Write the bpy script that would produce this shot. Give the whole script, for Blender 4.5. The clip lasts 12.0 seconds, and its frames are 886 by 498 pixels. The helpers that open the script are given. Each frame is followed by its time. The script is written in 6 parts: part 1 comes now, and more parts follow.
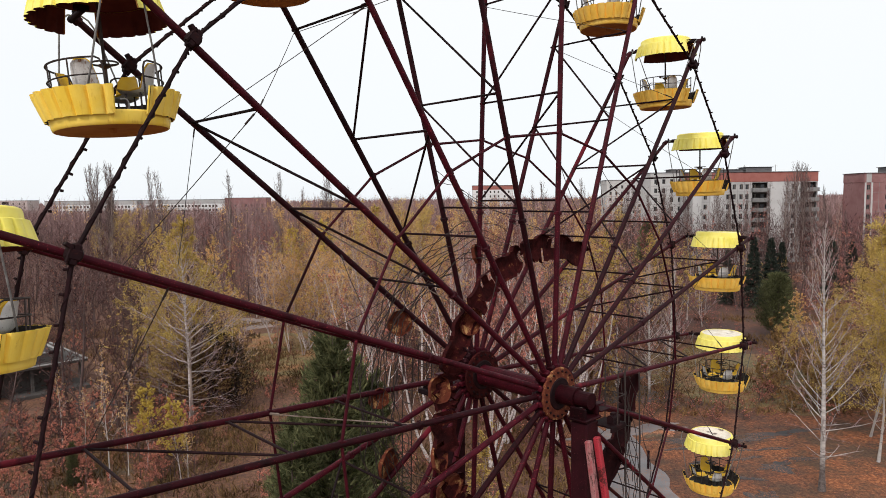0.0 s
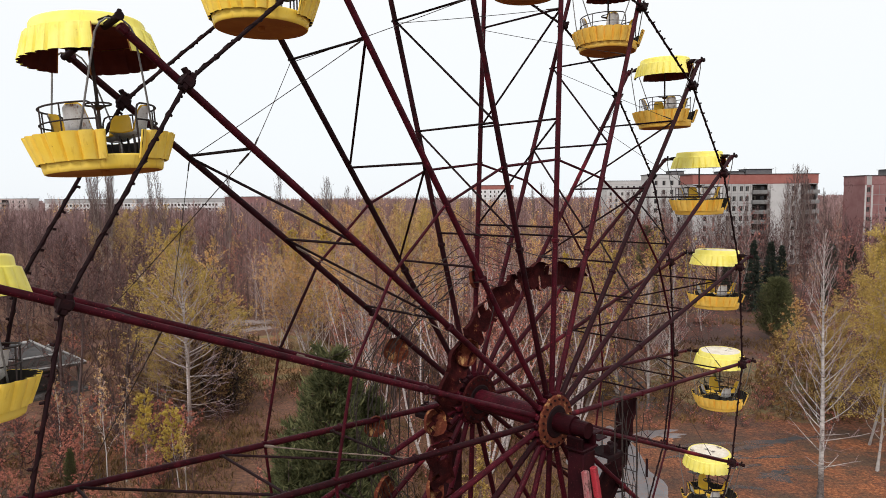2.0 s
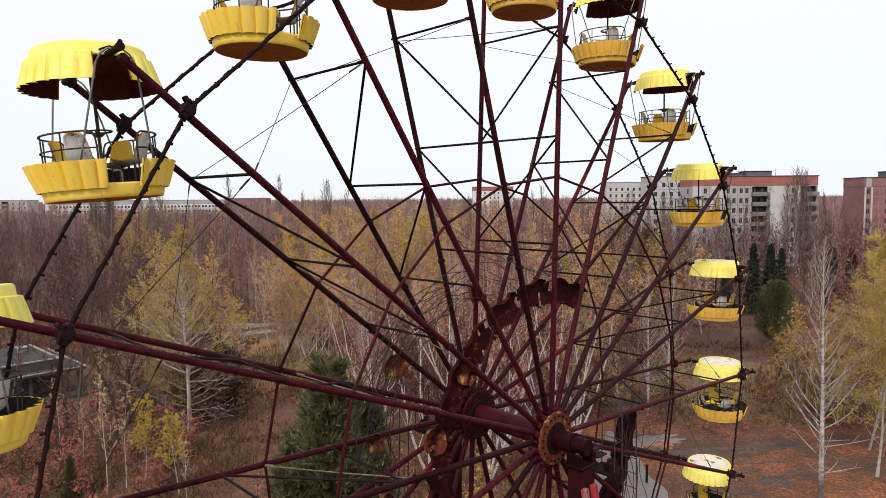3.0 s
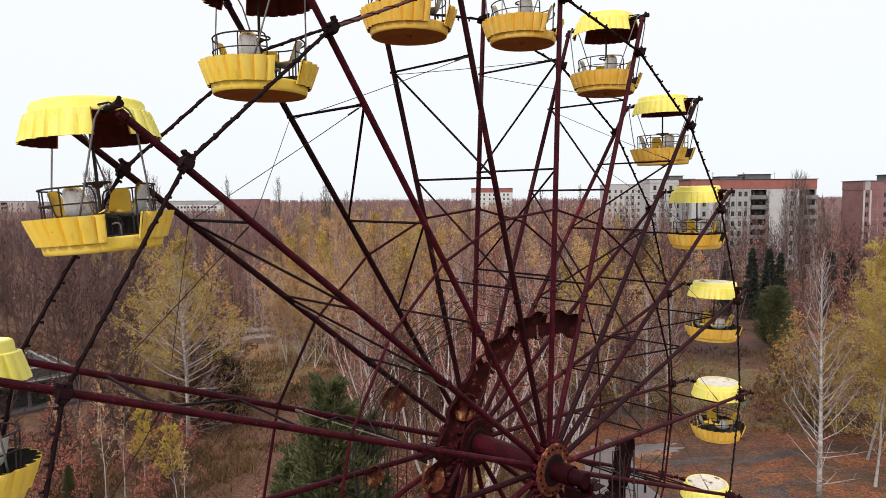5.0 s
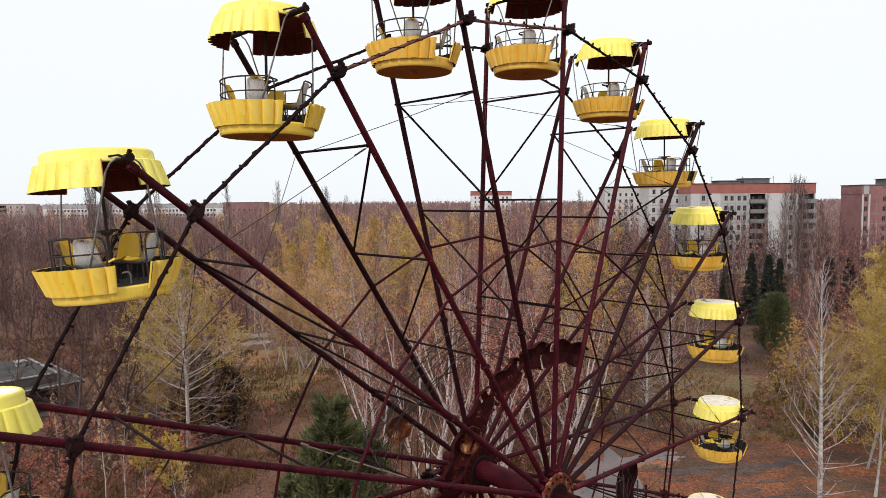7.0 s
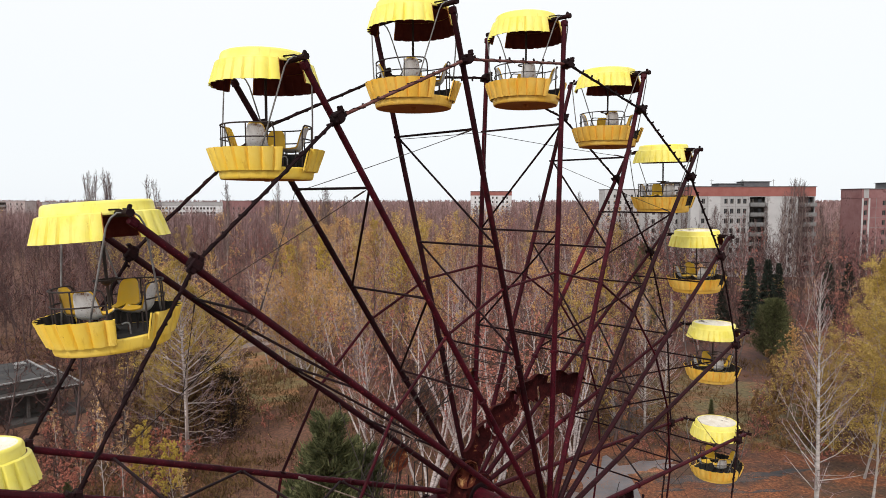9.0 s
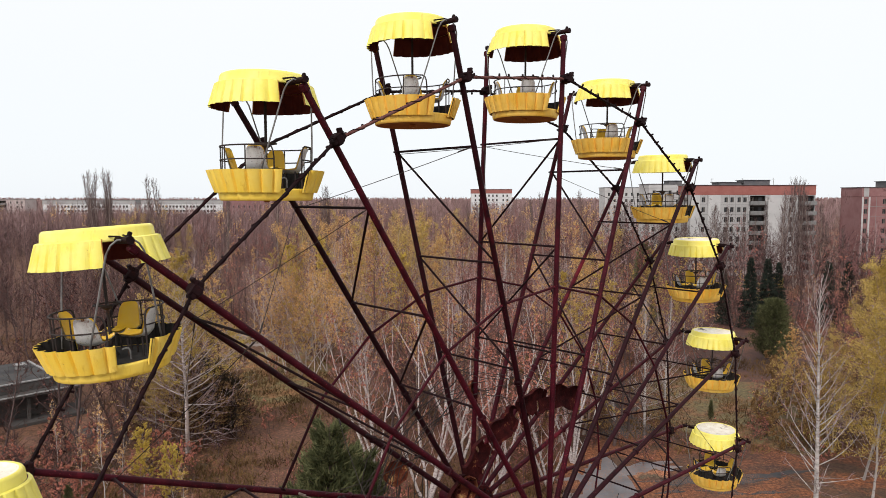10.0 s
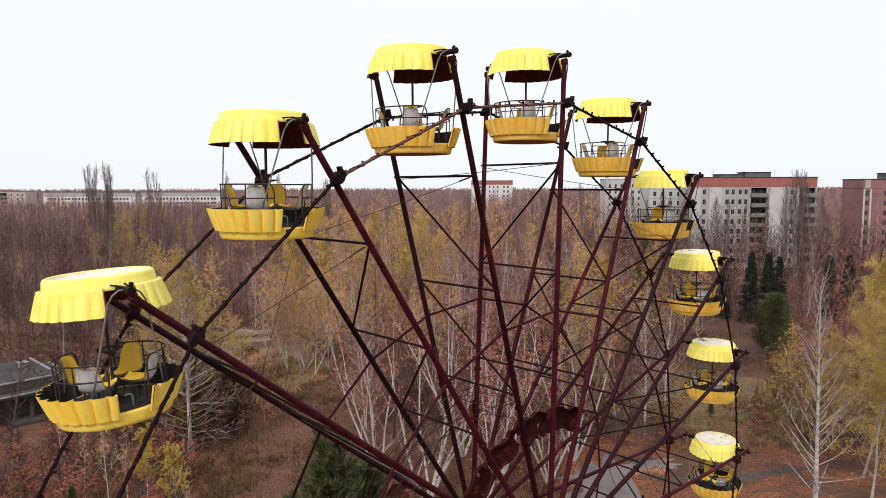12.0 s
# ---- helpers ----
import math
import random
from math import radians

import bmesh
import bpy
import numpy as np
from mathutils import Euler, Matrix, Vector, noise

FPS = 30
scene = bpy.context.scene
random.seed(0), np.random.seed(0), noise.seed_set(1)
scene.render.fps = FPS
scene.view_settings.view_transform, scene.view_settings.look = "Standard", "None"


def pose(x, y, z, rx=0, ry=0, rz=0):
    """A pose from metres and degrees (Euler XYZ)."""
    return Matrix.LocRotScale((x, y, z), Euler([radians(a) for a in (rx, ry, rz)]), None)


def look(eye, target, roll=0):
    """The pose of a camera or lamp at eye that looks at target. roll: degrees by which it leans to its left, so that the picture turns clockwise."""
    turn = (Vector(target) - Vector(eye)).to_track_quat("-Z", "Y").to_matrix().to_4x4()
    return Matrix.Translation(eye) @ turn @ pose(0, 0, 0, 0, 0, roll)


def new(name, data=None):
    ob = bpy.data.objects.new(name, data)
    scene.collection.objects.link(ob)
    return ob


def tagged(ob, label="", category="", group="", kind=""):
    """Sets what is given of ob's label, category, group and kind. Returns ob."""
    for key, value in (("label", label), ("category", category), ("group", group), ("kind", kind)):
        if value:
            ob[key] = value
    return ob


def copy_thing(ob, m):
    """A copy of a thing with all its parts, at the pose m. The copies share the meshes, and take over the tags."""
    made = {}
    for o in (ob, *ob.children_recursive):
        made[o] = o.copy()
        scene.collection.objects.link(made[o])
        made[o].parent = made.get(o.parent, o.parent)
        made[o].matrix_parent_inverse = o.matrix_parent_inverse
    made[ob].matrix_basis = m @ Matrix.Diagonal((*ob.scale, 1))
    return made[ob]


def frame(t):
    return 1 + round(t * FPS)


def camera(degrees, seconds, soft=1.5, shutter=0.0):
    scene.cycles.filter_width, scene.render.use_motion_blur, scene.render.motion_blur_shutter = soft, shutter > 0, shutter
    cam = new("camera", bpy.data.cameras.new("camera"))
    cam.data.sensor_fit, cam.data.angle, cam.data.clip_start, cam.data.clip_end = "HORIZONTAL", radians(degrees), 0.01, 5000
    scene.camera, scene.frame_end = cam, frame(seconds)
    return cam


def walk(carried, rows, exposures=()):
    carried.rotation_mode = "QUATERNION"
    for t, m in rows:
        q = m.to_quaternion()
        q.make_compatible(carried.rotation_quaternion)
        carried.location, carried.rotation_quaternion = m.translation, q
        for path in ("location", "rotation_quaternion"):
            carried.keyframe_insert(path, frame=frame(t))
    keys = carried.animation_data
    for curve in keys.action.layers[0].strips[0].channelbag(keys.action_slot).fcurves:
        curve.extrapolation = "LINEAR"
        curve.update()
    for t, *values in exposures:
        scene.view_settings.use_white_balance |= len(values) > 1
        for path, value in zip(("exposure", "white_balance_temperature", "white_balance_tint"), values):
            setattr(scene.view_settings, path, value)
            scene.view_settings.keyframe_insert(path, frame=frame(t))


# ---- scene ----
# The camera climbs almost straight up beside the wheel, 19 m over the ground at first.
cam = camera(67.16, 12.0, 0.82)
EYE = 19.2
ROWS = [
    (0.0, -0.000, -0.000, 0.000, 0.02, -4.34, 0.64),
    (0.5, 0.038, 0.045, 0.147, 0.05, -4.38, 0.59),
    (1.0, 0.066, 0.103, 0.294, 0.05, -4.43, 0.54),
    (1.5, 0.074, 0.123, 0.420, 0.04, -4.45, 0.46),
    (2.0, 0.069, 0.118, 0.593, 0.02, -4.45, 0.42),
    (2.5, 0.077, 0.119, 0.755, 0.03, -4.41, 0.42),
    (3.0, 0.072, 0.121, 0.937, 0.01, -4.37, 0.45),
    (5.0, 0.094, 0.145, 1.616, -0.06, -4.34, 0.36),
    (5.5, 0.081, 0.148, 1.747, -0.09, -4.30, 0.33),
    (6.0, 0.080, 0.104, 1.900, -0.10, -4.25, 0.34),
    (6.5, 0.031, 0.142, 2.050, -0.14, -4.22, 0.34),
    (7.0, -0.015, 0.129, 2.226, -0.15, -4.17, 0.37),
    (9.0, 0.017, 0.114, 2.938, -0.17, -4.29, -0.01),
    (9.5, 0.024, 0.114, 3.115, -0.18, -4.34, -0.02),
    (10.0, 0.030, 0.119, 3.305, -0.16, -4.51, 0.01),
    (10.5, 0.031, 0.125, 3.490, -0.14, -4.73, 0.04),
    (11.0, 0.024, 0.144, 3.683, -0.13, -4.94, 0.04),
    (11.5, 0.026, 0.149, 3.845, -0.12, -5.14, 0.06),
    (12.0, 0.034, 0.167, 4.034, -0.09, -5.34, 0.15),
]
walk(cam, [(t, pose(x, y, EYE + z, 90 + pitch, 0, yaw) @ pose(0, 0, 0, 0, 0, -roll)) for t, x, y, z, yaw, pitch, roll in ROWS])

# ---- overcast daylight ----
world = bpy.data.worlds.new("overcast")
scene.world = world
world.use_nodes = True
wn, wl = world.node_tree.nodes, world.node_tree.links
wn.clear()
sky = wn.new("ShaderNodeTexSky")
sky.sky_type, sky.sun_disc = "NISHITA", False
sky.sun_elevation, sky.sun_rotation = radians(42), radians(200)
sky_scale = wn.new("ShaderNodeVectorMath")
sky_scale.operation = "SCALE"
sky_scale.inputs["Scale"].default_value = 0.10
coord = wn.new("ShaderNodeTexCoord")
split = wn.new("ShaderNodeSeparateXYZ")
wl.new(coord.outputs["Generated"], split.inputs[0])
deck = wn.new("ShaderNodeValToRGB")            # the cloud deck, a little greyer towards the horizon
deck.color_ramp.elements[0].position, deck.color_ramp.elements[0].color = 0.0, (0.90, 0.94, 0.98, 1)
deck.color_ramp.elements[1].position, deck.color_ramp.elements[1].color = 0.35, (0.99, 1.0, 1.0, 1)
wl.new(split.outputs["Z"], deck.inputs[0])
cover = wn.new("ShaderNodeMix")
cover.data_type = "RGBA"
cover.inputs[0].default_value = 0.93
wl.new(sky.outputs[0], sky_scale.inputs[0])
wl.new(sky_scale.outputs[0], cover.inputs[6])
wl.new(deck.outputs[0], cover.inputs[7])
back = wn.new("ShaderNodeBackground")
back.inputs["Strength"].default_value = 1.05
wl.new(cover.outputs[2], back.inputs["Color"])
wl.new(back.outputs[0], wn.new("ShaderNodeOutputWorld").inputs[0])

sun = new("sun", bpy.data.lights.new("sun", "SUN"))
sun.data.energy, sun.data.angle, sun.data.color = 2.15, radians(16), (1.0, 0.92, 0.88)
sun.matrix_world = look((0, 0, 60), (0 + 20 * 0.34, 20 * 0.94, 60 - 18))


# ---- materials ----
def shader(name, base, rough=0.7, metal=0.0):
    m = bpy.data.materials.new(name)
    m.use_nodes = True
    n, l = m.node_tree.nodes, m.node_tree.links
    b = n["Principled BSDF"]
    b.inputs["Base Color"].default_value = (*base, 1)
    b.inputs["Roughness"].default_value = rough
    b.inputs["Metallic"].default_value = metal
    return m, n, l, b


def noise_at(n, l, scale, detail=6.0, rough=0.6, kind="Object", squash=None, own=False):
    """Noise in object space; own shifts it from object to object."""
    co = n.new("ShaderNodeTexCoord")
    t = n.new("ShaderNodeTexNoise")
    t.inputs["Scale"].default_value, t.inputs["Detail"].default_value, t.inputs["Roughness"].default_value = scale, detail, rough
    out = co.outputs[kind]
    if squash:
        mp = n.new("ShaderNodeMapping")
        mp.inputs["Scale"].default_value = squash
        l.new(out, mp.inputs[0])
        out = mp.outputs[0]
    if own:
        info, shift = n.new("ShaderNodeObjectInfo"), n.new("ShaderNodeVectorMath")
        shift.operation = "MULTIPLY_ADD"
        l.new(info.outputs["Random"], shift.inputs[0])
        shift.inputs[1].default_value = (37.0, 53.0, 71.0)
        l.new(out, shift.inputs[2])
        out = shift.outputs[0]
    l.new(out, t.inputs["Vector"])
    return t.outputs["Fac"]


def ramp(n, l, fac, stops):
    r = n.new("ShaderNodeValToRGB")
    e = r.color_ramp.elements
    while len(e) < len(stops):
        e.new(0.5)
    for el, (p, c) in zip(e, stops):
        el.position, el.color = p, (*c, 1) if len(c) == 3 else c
    l.new(fac, r.inputs[0])
    return r.outputs[0]


def mix(n, l, fac, a, b, mode="MIX"):
    m = n.new("ShaderNodeMix")
    m.data_type, m.blend_type = "RGBA", mode
    for i, v in ((0, fac), (6, a), (7, b)):
        if isinstance(v, (int, float)):
            m.inputs[i].default_value = v
        elif isinstance(v, tuple):
            m.inputs[i].default_value = (*v, 1)
        else:
            l.new(v, m.inputs[i])
    return m.outputs[2]


def bump(n, l, b, fac, strength=0.3, distance=0.02):
    k = n.new("ShaderNodeBump")
    k.inputs["Strength"].default_value, k.inputs["Distance"].default_value = strength, distance
    l.new(fac, k.inputs["Height"])
    l.new(k.outputs[0], b.inputs["Normal"])


def painted(name, colour, faded, rust, where=0.6, scale=3.0, rough=0.55, streak=None, gloss=0.22, flake=None, vary=None, bright=None):
    """Old paint: two tones, rust breaking through past the level where."""
    m, n, l, b = shader(name, colour, rough)
    big, fine = noise_at(n, l, scale, 5, 0.6, squash=streak), noise_at(n, l, scale * 9, 6, 0.7, squash=streak)
    tone = mix(n, l, ramp(n, l, big, [(0.35, (0, 0, 0)), (0.7, (1, 1, 1))]), colour, faded)
    grain = mix(n, l, 0.35, big, fine)
    spot = ramp(n, l, grain, [(where, (0, 0, 0)), (where + 0.07, (1, 1, 1))])
    tone = mix(n, l, spot, tone, rust)
    if flake:
        chip = noise_at(n, l, scale * 14, 4, 0.65)
        tone = mix(n, l, ramp(n, l, chip, [(0.63, (0, 0, 0)), (0.66, (1, 1, 1))]), tone, flake)
    if bright:
        left = noise_at(n, l, 0.55, 5, 0.65, own=True)
        tone = mix(n, l, ramp(n, l, left, [(0.60, (0, 0, 0)), (0.68, (1, 1, 1))]), tone, bright)
    if vary:
        own = n.new("ShaderNodeObjectInfo")
        tone = mix(n, l, 1.0, tone, ramp(n, l, own.outputs["Random"], [(0.0, (vary,) * 3), (0.55, (0.85,) * 3), (1.0, (1.0,) * 3)]), "MULTIPLY")
    l.new(tone, b.inputs["Base Color"])
    b.inputs["Specular IOR Level"].default_value = gloss
    bump(n, l, b, grain, 0.25, 0.01)
    return m


def enamel(name, colour, faded, rust, grime_shade, level=0.56, chips=0.595):
    """Sun-bleached yellow enamel: blotches, vertical runs of dirt, chips and rust spots that differ from panel to panel."""
    m, n, l, b = shader(name, colour, 0.5)
    big = noise_at(n, l, 2.4, 5, 0.6, own=True)
    runs = noise_at(n, l, 7.0, 5, 0.65, squash=(1.6, 1.6, 0.16), own=True)
    chip = noise_at(n, l, 26.0, 5, 0.7, own=True)
    tone = mix(n, l, ramp(n, l, big, [(0.36, (0, 0, 0)), (0.66, (1, 1, 1))]), colour, faded)
    tone = mix(n, l, ramp(n, l, runs, [(level, (0, 0, 0)), (level + 0.16, (0.75, 0.75, 0.75))]), tone, grime_shade)
    spot = ramp(n, l, mix(n, l, 0.45, chip, runs), [(chips, (0, 0, 0)), (chips + 0.045, (1, 1, 1))])
    tone = mix(n, l, spot, tone, rust)
    l.new(tone, b.inputs["Base Color"])
    b.inputs["Specular IOR Level"].default_value = 0.22
    bump(n, l, b, mix(n, l, 0.4, runs, chip), 0.2, 0.01)
    return m


def island_mat(name, stops, rough=0.8, through_light=0.0, stands=1.0):
    """Each loose piece of the mesh takes its own tone."""
    m, n, l, b = shader(name, stops[0][1], rough)
    geo = n.new("ShaderNodeNewGeometry")
    col = ramp(n, l, geo.outputs["Random Per Island"], stops)
    stand = noise_at(n, l, 0.13, 2, 0.5, squash=(1, 1, 0.4))
    col = mix(n, l, stands, col, ramp(n, l, stand, [(0.34, (0.30, 0.28, 0.28)), (0.52, (0.85, 0.82, 0.80)), (0.66, (1.0, 1.0, 1.0))]), "MULTIPLY")
    own = n.new("ShaderNodeObjectInfo")
    col = mix(n, l, 1.0, col, ramp(n, l, own.outputs["Random"], [(0.0, (0.80, 0.78, 0.78)), (1.0, (1.0, 1.0, 1.0))]), "MULTIPLY")
    l.new(col, b.inputs["Base Color"])
    b.inputs["Specular IOR Level"].default_value = 0.15
    if through_light:
        tr = n.new("ShaderNodeBsdfTranslucent")
        l.new(col, tr.inputs["Color"])
        ms = n.new("ShaderNodeMixShader")
        ms.inputs[0].default_value = through_light
        l.new(b.outputs[0], ms.inputs[1])
        l.new(tr.outputs[0], ms.inputs[2])
        l.new(ms.outputs[0], n["Material Output"].inputs[0])
    return m


steel = painted("dark_red_steel", (0.022, 0.0024, 0.0050), (0.085, 0.0058, 0.0155), (0.028, 0.0054, 0.0048), 0.55, 2.2, 0.55, None, 0.11, (0.21, 0.026, 0.036), 0.28, (0.19, 0.014, 0.026))
# Red steel with shade put into its colour; the tower column shares it.
steel_dim = painted("dimmed_red_steel", (0.014, 0.0032, 0.0052), (0.040, 0.0058, 0.0100), (0.022, 0.0060, 0.0060), 0.55, 2.2, 0.6, None, 0.12, (0.10, 0.022, 0.028), 0.5)
steel_dark = painted("blackened_steel", (0.0095, 0.0042, 0.0052), (0.024, 0.0066, 0.0085), (0.050, 0.013, 0.009), 0.59, 5.0, 0.7, None, 0.12, None, 0.6)
steel_red = painted("bright_red_steel", (0.32, 0.018, 0.030), (0.42, 0.05, 0.065), (0.07, 0.014, 0.013), 0.53, 2.6, 0.45, None, 0.25, (0.06, 0.012, 0.012))
steel_flaked = painted("flaked_steel", (0.10, 0.030, 0.026), (0.24, 0.12, 0.105), (0.035, 0.010, 0.009), 0.55, 6.0, 0.7, None, 0.12, (0.30, 0.19, 0.17), 0.8)
steel_worn = painted("worn_pink_red_steel", (0.26, 0.035, 0.045), (0.46, 0.30, 0.29), (0.06, 0.014, 0.013), 0.50, 4.5, 0.6, (1, 1, 0.4), 0.2, (0.10, 0.016, 0.018))
rust_plate = painted("rust_plate", (0.016, 0.0030, 0.0034), (0.055, 0.0085, 0.0085), (0.36, 0.15, 0.060), 0.60, 5.0, 0.85, None, 0.08, (0.12, 0.020, 0.017))
# Plates right of the hub: their unlit inner side, painted near black.
unlit_plate = painted("unlit_rust_plate", (0.012, 0.004, 0.005), (0.030, 0.007, 0.008), (0.10, 0.028, 0.014), 0.62, 4.0, 0.85, None, 0.08)
rust_disc = painted("rusty_yellow_disc", (0.085, 0.020, 0.013), (0.17, 0.048, 0.024), (0.42, 0.24, 0.10), 0.55, 6.0, 0.9, None, 0.12, (0.03, 0.010, 0.008))
yellow_top = enamel("pale_yellow_enamel", (0.87, 0.765, 0.13), (0.91, 0.83, 0.24), (0.30, 0.15, 0.04), (0.72, 0.54, 0.09), 0.58, 0.645)
yellow_low = enamel("deep_yellow_enamel", (0.94, 0.555, 0.075), (0.95, 0.645, 0.15), (0.26, 0.10, 0.025), (0.68, 0.38, 0.045), 0.56, 0.635)
# Lighter copy of the deep enamel: light on the left gondolas, in the colour.
yellow_lit = enamel("lit_yellow_enamel", (0.95, 0.66, 0.075), (0.96, 0.72, 0.15), (0.26, 0.10, 0.025), (0.70, 0.42, 0.05), 0.56, 0.635)
yellow_seat = painted("seat_yellow", (0.75, 0.47, 0.03), (0.70, 0.46, 0.06), (0.30, 0.15, 0.04), 0.66, 6.0, 0.45)
rust_floor = painted("rusty_underside", (0.46, 0.21, 0.055), (0.34, 0.13, 0.040), (0.46, 0.26, 0.06), 0.60, 2.5, 0.9)


def roof_material():
    """Cream roof sheet with black mould blotches that differ from gondola to gondola."""
    m, n, l, b = shader("weathered_cream_roof", (0.78, 0.73, 0.63), 0.5)
    big, mid, fine = noise_at(n, l, 1.5, 4, 0.55, own=True), noise_at(n, l, 5.0, 6, 0.7, own=True), noise_at(n, l, 30.0, 5, 0.7, own=True)
    # cream lifted towards white: part of the sky's reflection is in the base
    c = mix(n, l, ramp(n, l, mid, [(0.38, (0, 0, 0)), (0.66, (1, 1, 1))]), (0.82, 0.77, 0.67), (0.68, 0.59, 0.46))
    blot = ramp(n, l, mix(n, l, 0.25, big, mid), [(0.565, (0, 0, 0)), (0.62, (1, 1, 1))])
    c = mix(n, l, blot, c, mix(n, l, fine, (0.045, 0.034, 0.030), (0.17, 0.12, 0.085)))
    c = mix(n, l, ramp(n, l, fine, [(0.62, (0, 0, 0)), (0.68, (1, 1, 1))]), c, (0.30, 0.20, 0.12))
    l.new(c, b.inputs["Base Color"])
    bump(n, l, b, mid, 0.25, 0.01)
    return m


cream = roof_material()
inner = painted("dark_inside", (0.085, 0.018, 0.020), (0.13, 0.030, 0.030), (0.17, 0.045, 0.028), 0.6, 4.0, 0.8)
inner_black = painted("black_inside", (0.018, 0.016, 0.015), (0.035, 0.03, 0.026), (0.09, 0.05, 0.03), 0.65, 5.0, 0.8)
seat_white = painted("worn_white_enamel", (0.76, 0.75, 0.73), (0.42, 0.40, 0.37), (0.22, 0.085, 0.03), 0.55, 3.2, 0.45, (1, 1, 0.6), 0.3, (0.10, 0.07, 0.05))
grey_rod = painted("grey_rod", (0.24, 0.24, 0.23), (0.10, 0.09, 0.09), (0.12, 0.05, 0.03), 0.6, 8.0, 0.5)
wire = painted("dark_wire", (0.03, 0.025, 0.024), (0.05, 0.035, 0.03), (0.10, 0.04, 0.02), 0.6, 9.0, 0.7)
wire_pale = painted("pale_cable", (0.22, 0.17, 0.14), (0.10, 0.07, 0.06), (0.10, 0.05, 0.03), 0.58, 9.0, 0.7)


# ---- mesh building ----
class Build:
    """Collects tubes, boxes, rings and sheets into one mesh."""

    def __init__(self):
        self.v, self.f, self.m = [], [], []

    def add(self, v, f, mat=0):
        o = len(self.v)
        self.v += [tuple(p) for p in v]
        self.f += [tuple(i + o for i in q) for q in f]
        self.m += [mat] * len(f)
        return self

    def tube(self, p, q, r0, r1=None, n=10, mat=0, caps=True):
        p, q = Vector(p), Vector(q)
        r1 = r0 if r1 is None else r1
        d = (q - p).normalized()
        a = d.orthogonal().normalized()
        b = d.cross(a)
        ring = [a * math.cos(math.tau * i / n) + b * math.sin(math.tau * i / n) for i in range(n)]
        v = [p + r0 * k for k in ring] + [q + r1 * k for k in ring]
        f = [(i, (i + 1) % n, n + (i + 1) % n, n + i) for i in range(n)]
        if caps:
            f += [tuple(range(n - 1, -1, -1)), tuple(range(n, 2 * n))]
        return self.add(v, f, mat)

    def path(self, pts, r, n=8, mat=0, closed=False):
        """A bent rod through the points."""
        pts = [Vector(p) for p in pts]
        k = len(pts)
        v, up = [], None
        for i, p in enumerate(pts):
            a = pts[(i - 1) % k] if closed or i else p
            b = pts[(i + 1) % k] if closed or i < k - 1 else p
            d = (b - a).normalized()
            up = d.orthogonal().normalized() if up is None else (up - d * up.dot(d)).normalized()
            s = d.cross(up)
            rr = r[i] if isinstance(r, (list, tuple)) else r
            v += [p + rr * (up * math.cos(math.tau * j / n) + s * math.sin(math.tau * j / n)) for j in range(n)]
        f = [(i * n + j, i * n + (j + 1) % n, (i + 1) % k * n + (j + 1) % n, (i + 1) % k * n + j) for i in range(k if closed else k - 1) for j in range(n)]
        if not closed:
            f += [tuple(range(n - 1, -1, -1)), tuple(range((k - 1) * n, k * n))]
        return self.add(v, f, mat)

    def box(self, m, sx, sy, sz, bevel=0.0, mat=0):
        """A box about the origin of m, its edges cut off by bevel."""
        x, y, z, c = sx / 2, sy / 2, sz / 2, bevel
        if not c:
            v = [(i, j, k) for k in (-z, z) for i, j in ((-x, -y), (x, -y), (x, y), (-x, y))]
            f = [(3, 2, 1, 0), (4, 5, 6, 7), (0, 1, 5, 4), (1, 2, 6, 5), (2, 3, 7, 6), (3, 0, 4, 7)]
        else:
            def loop(px, py, h):
                return [(-px + c, -py, h), (px - c, -py, h), (px, -py + c, h), (px, py - c, h), (px - c, py, h), (-px + c, py, h), (-px, py - c, h), (-px, -py + c, h)]
            v = loop(x - c, y - c, -z) + loop(x, y, -z + c) + loop(x, y, z - c) + loop(x - c, y - c, z)
            f = [tuple(range(7, -1, -1)), tuple(range(24, 32))] + [(8 * k + i, 8 * k + (i + 1) % 8, 8 * k + 8 + (i + 1) % 8, 8 * k + 8 + i) for k in range(3) for i in range(8)]
        return self.add([m @ Vector(p) for p in v], f, mat)

    def lathe(self, prof, a0=0.0, a1=360.0, n=48, wave=None, mat=0):
        """Turns (radius, height) pairs about z; a sheet when the arc is open. wave(angle, index) is added to the radius."""
        full = a1 - a0 >= 359.9
        cols = n if full else n + 1
        v = []
        for i in range(cols):
            a = radians(a0 + (a1 - a0) * i / n)
            for j, (r, z) in enumerate(prof):
                rr = r + (wave(a, j) if wave else 0)
                v.append((rr * math.cos(a), rr * math.sin(a), z))
        k = len(prof)
        f = [(i * k + j, (i + 1) % cols * k + j, (i + 1) % cols * k + j + 1, i * k + j + 1) for i in range(n) for j in range(k - 1)]
        return self.add(v, f, mat)

    def mesh(self, name, mats, smooth=False, thick=0.0):
        me = bpy.data.meshes.new(name)
        me.from_pydata(self.v, [], self.f)
        for m in mats if isinstance(mats, (list, tuple)) else [mats]:
            me.materials.append(m)
        me.polygons.foreach_set("material_index", self.m)
        if smooth:
            me.polygons.foreach_set("use_smooth", [True] * len(me.polygons))
        me.update()
        return me


def part(name, me, parent, m=None, label=""):
    ob = new(name, me)
    ob.parent = parent
    if m is not None:
        ob.matrix_local = m
    return tagged(ob, label)


def thing(name, m, label, category, group="", kind=""):
    ob = new(name)
    ob.empty_display_size = 0.2
    ob.matrix_world = m
    return tagged(ob, label, category, group, kind)


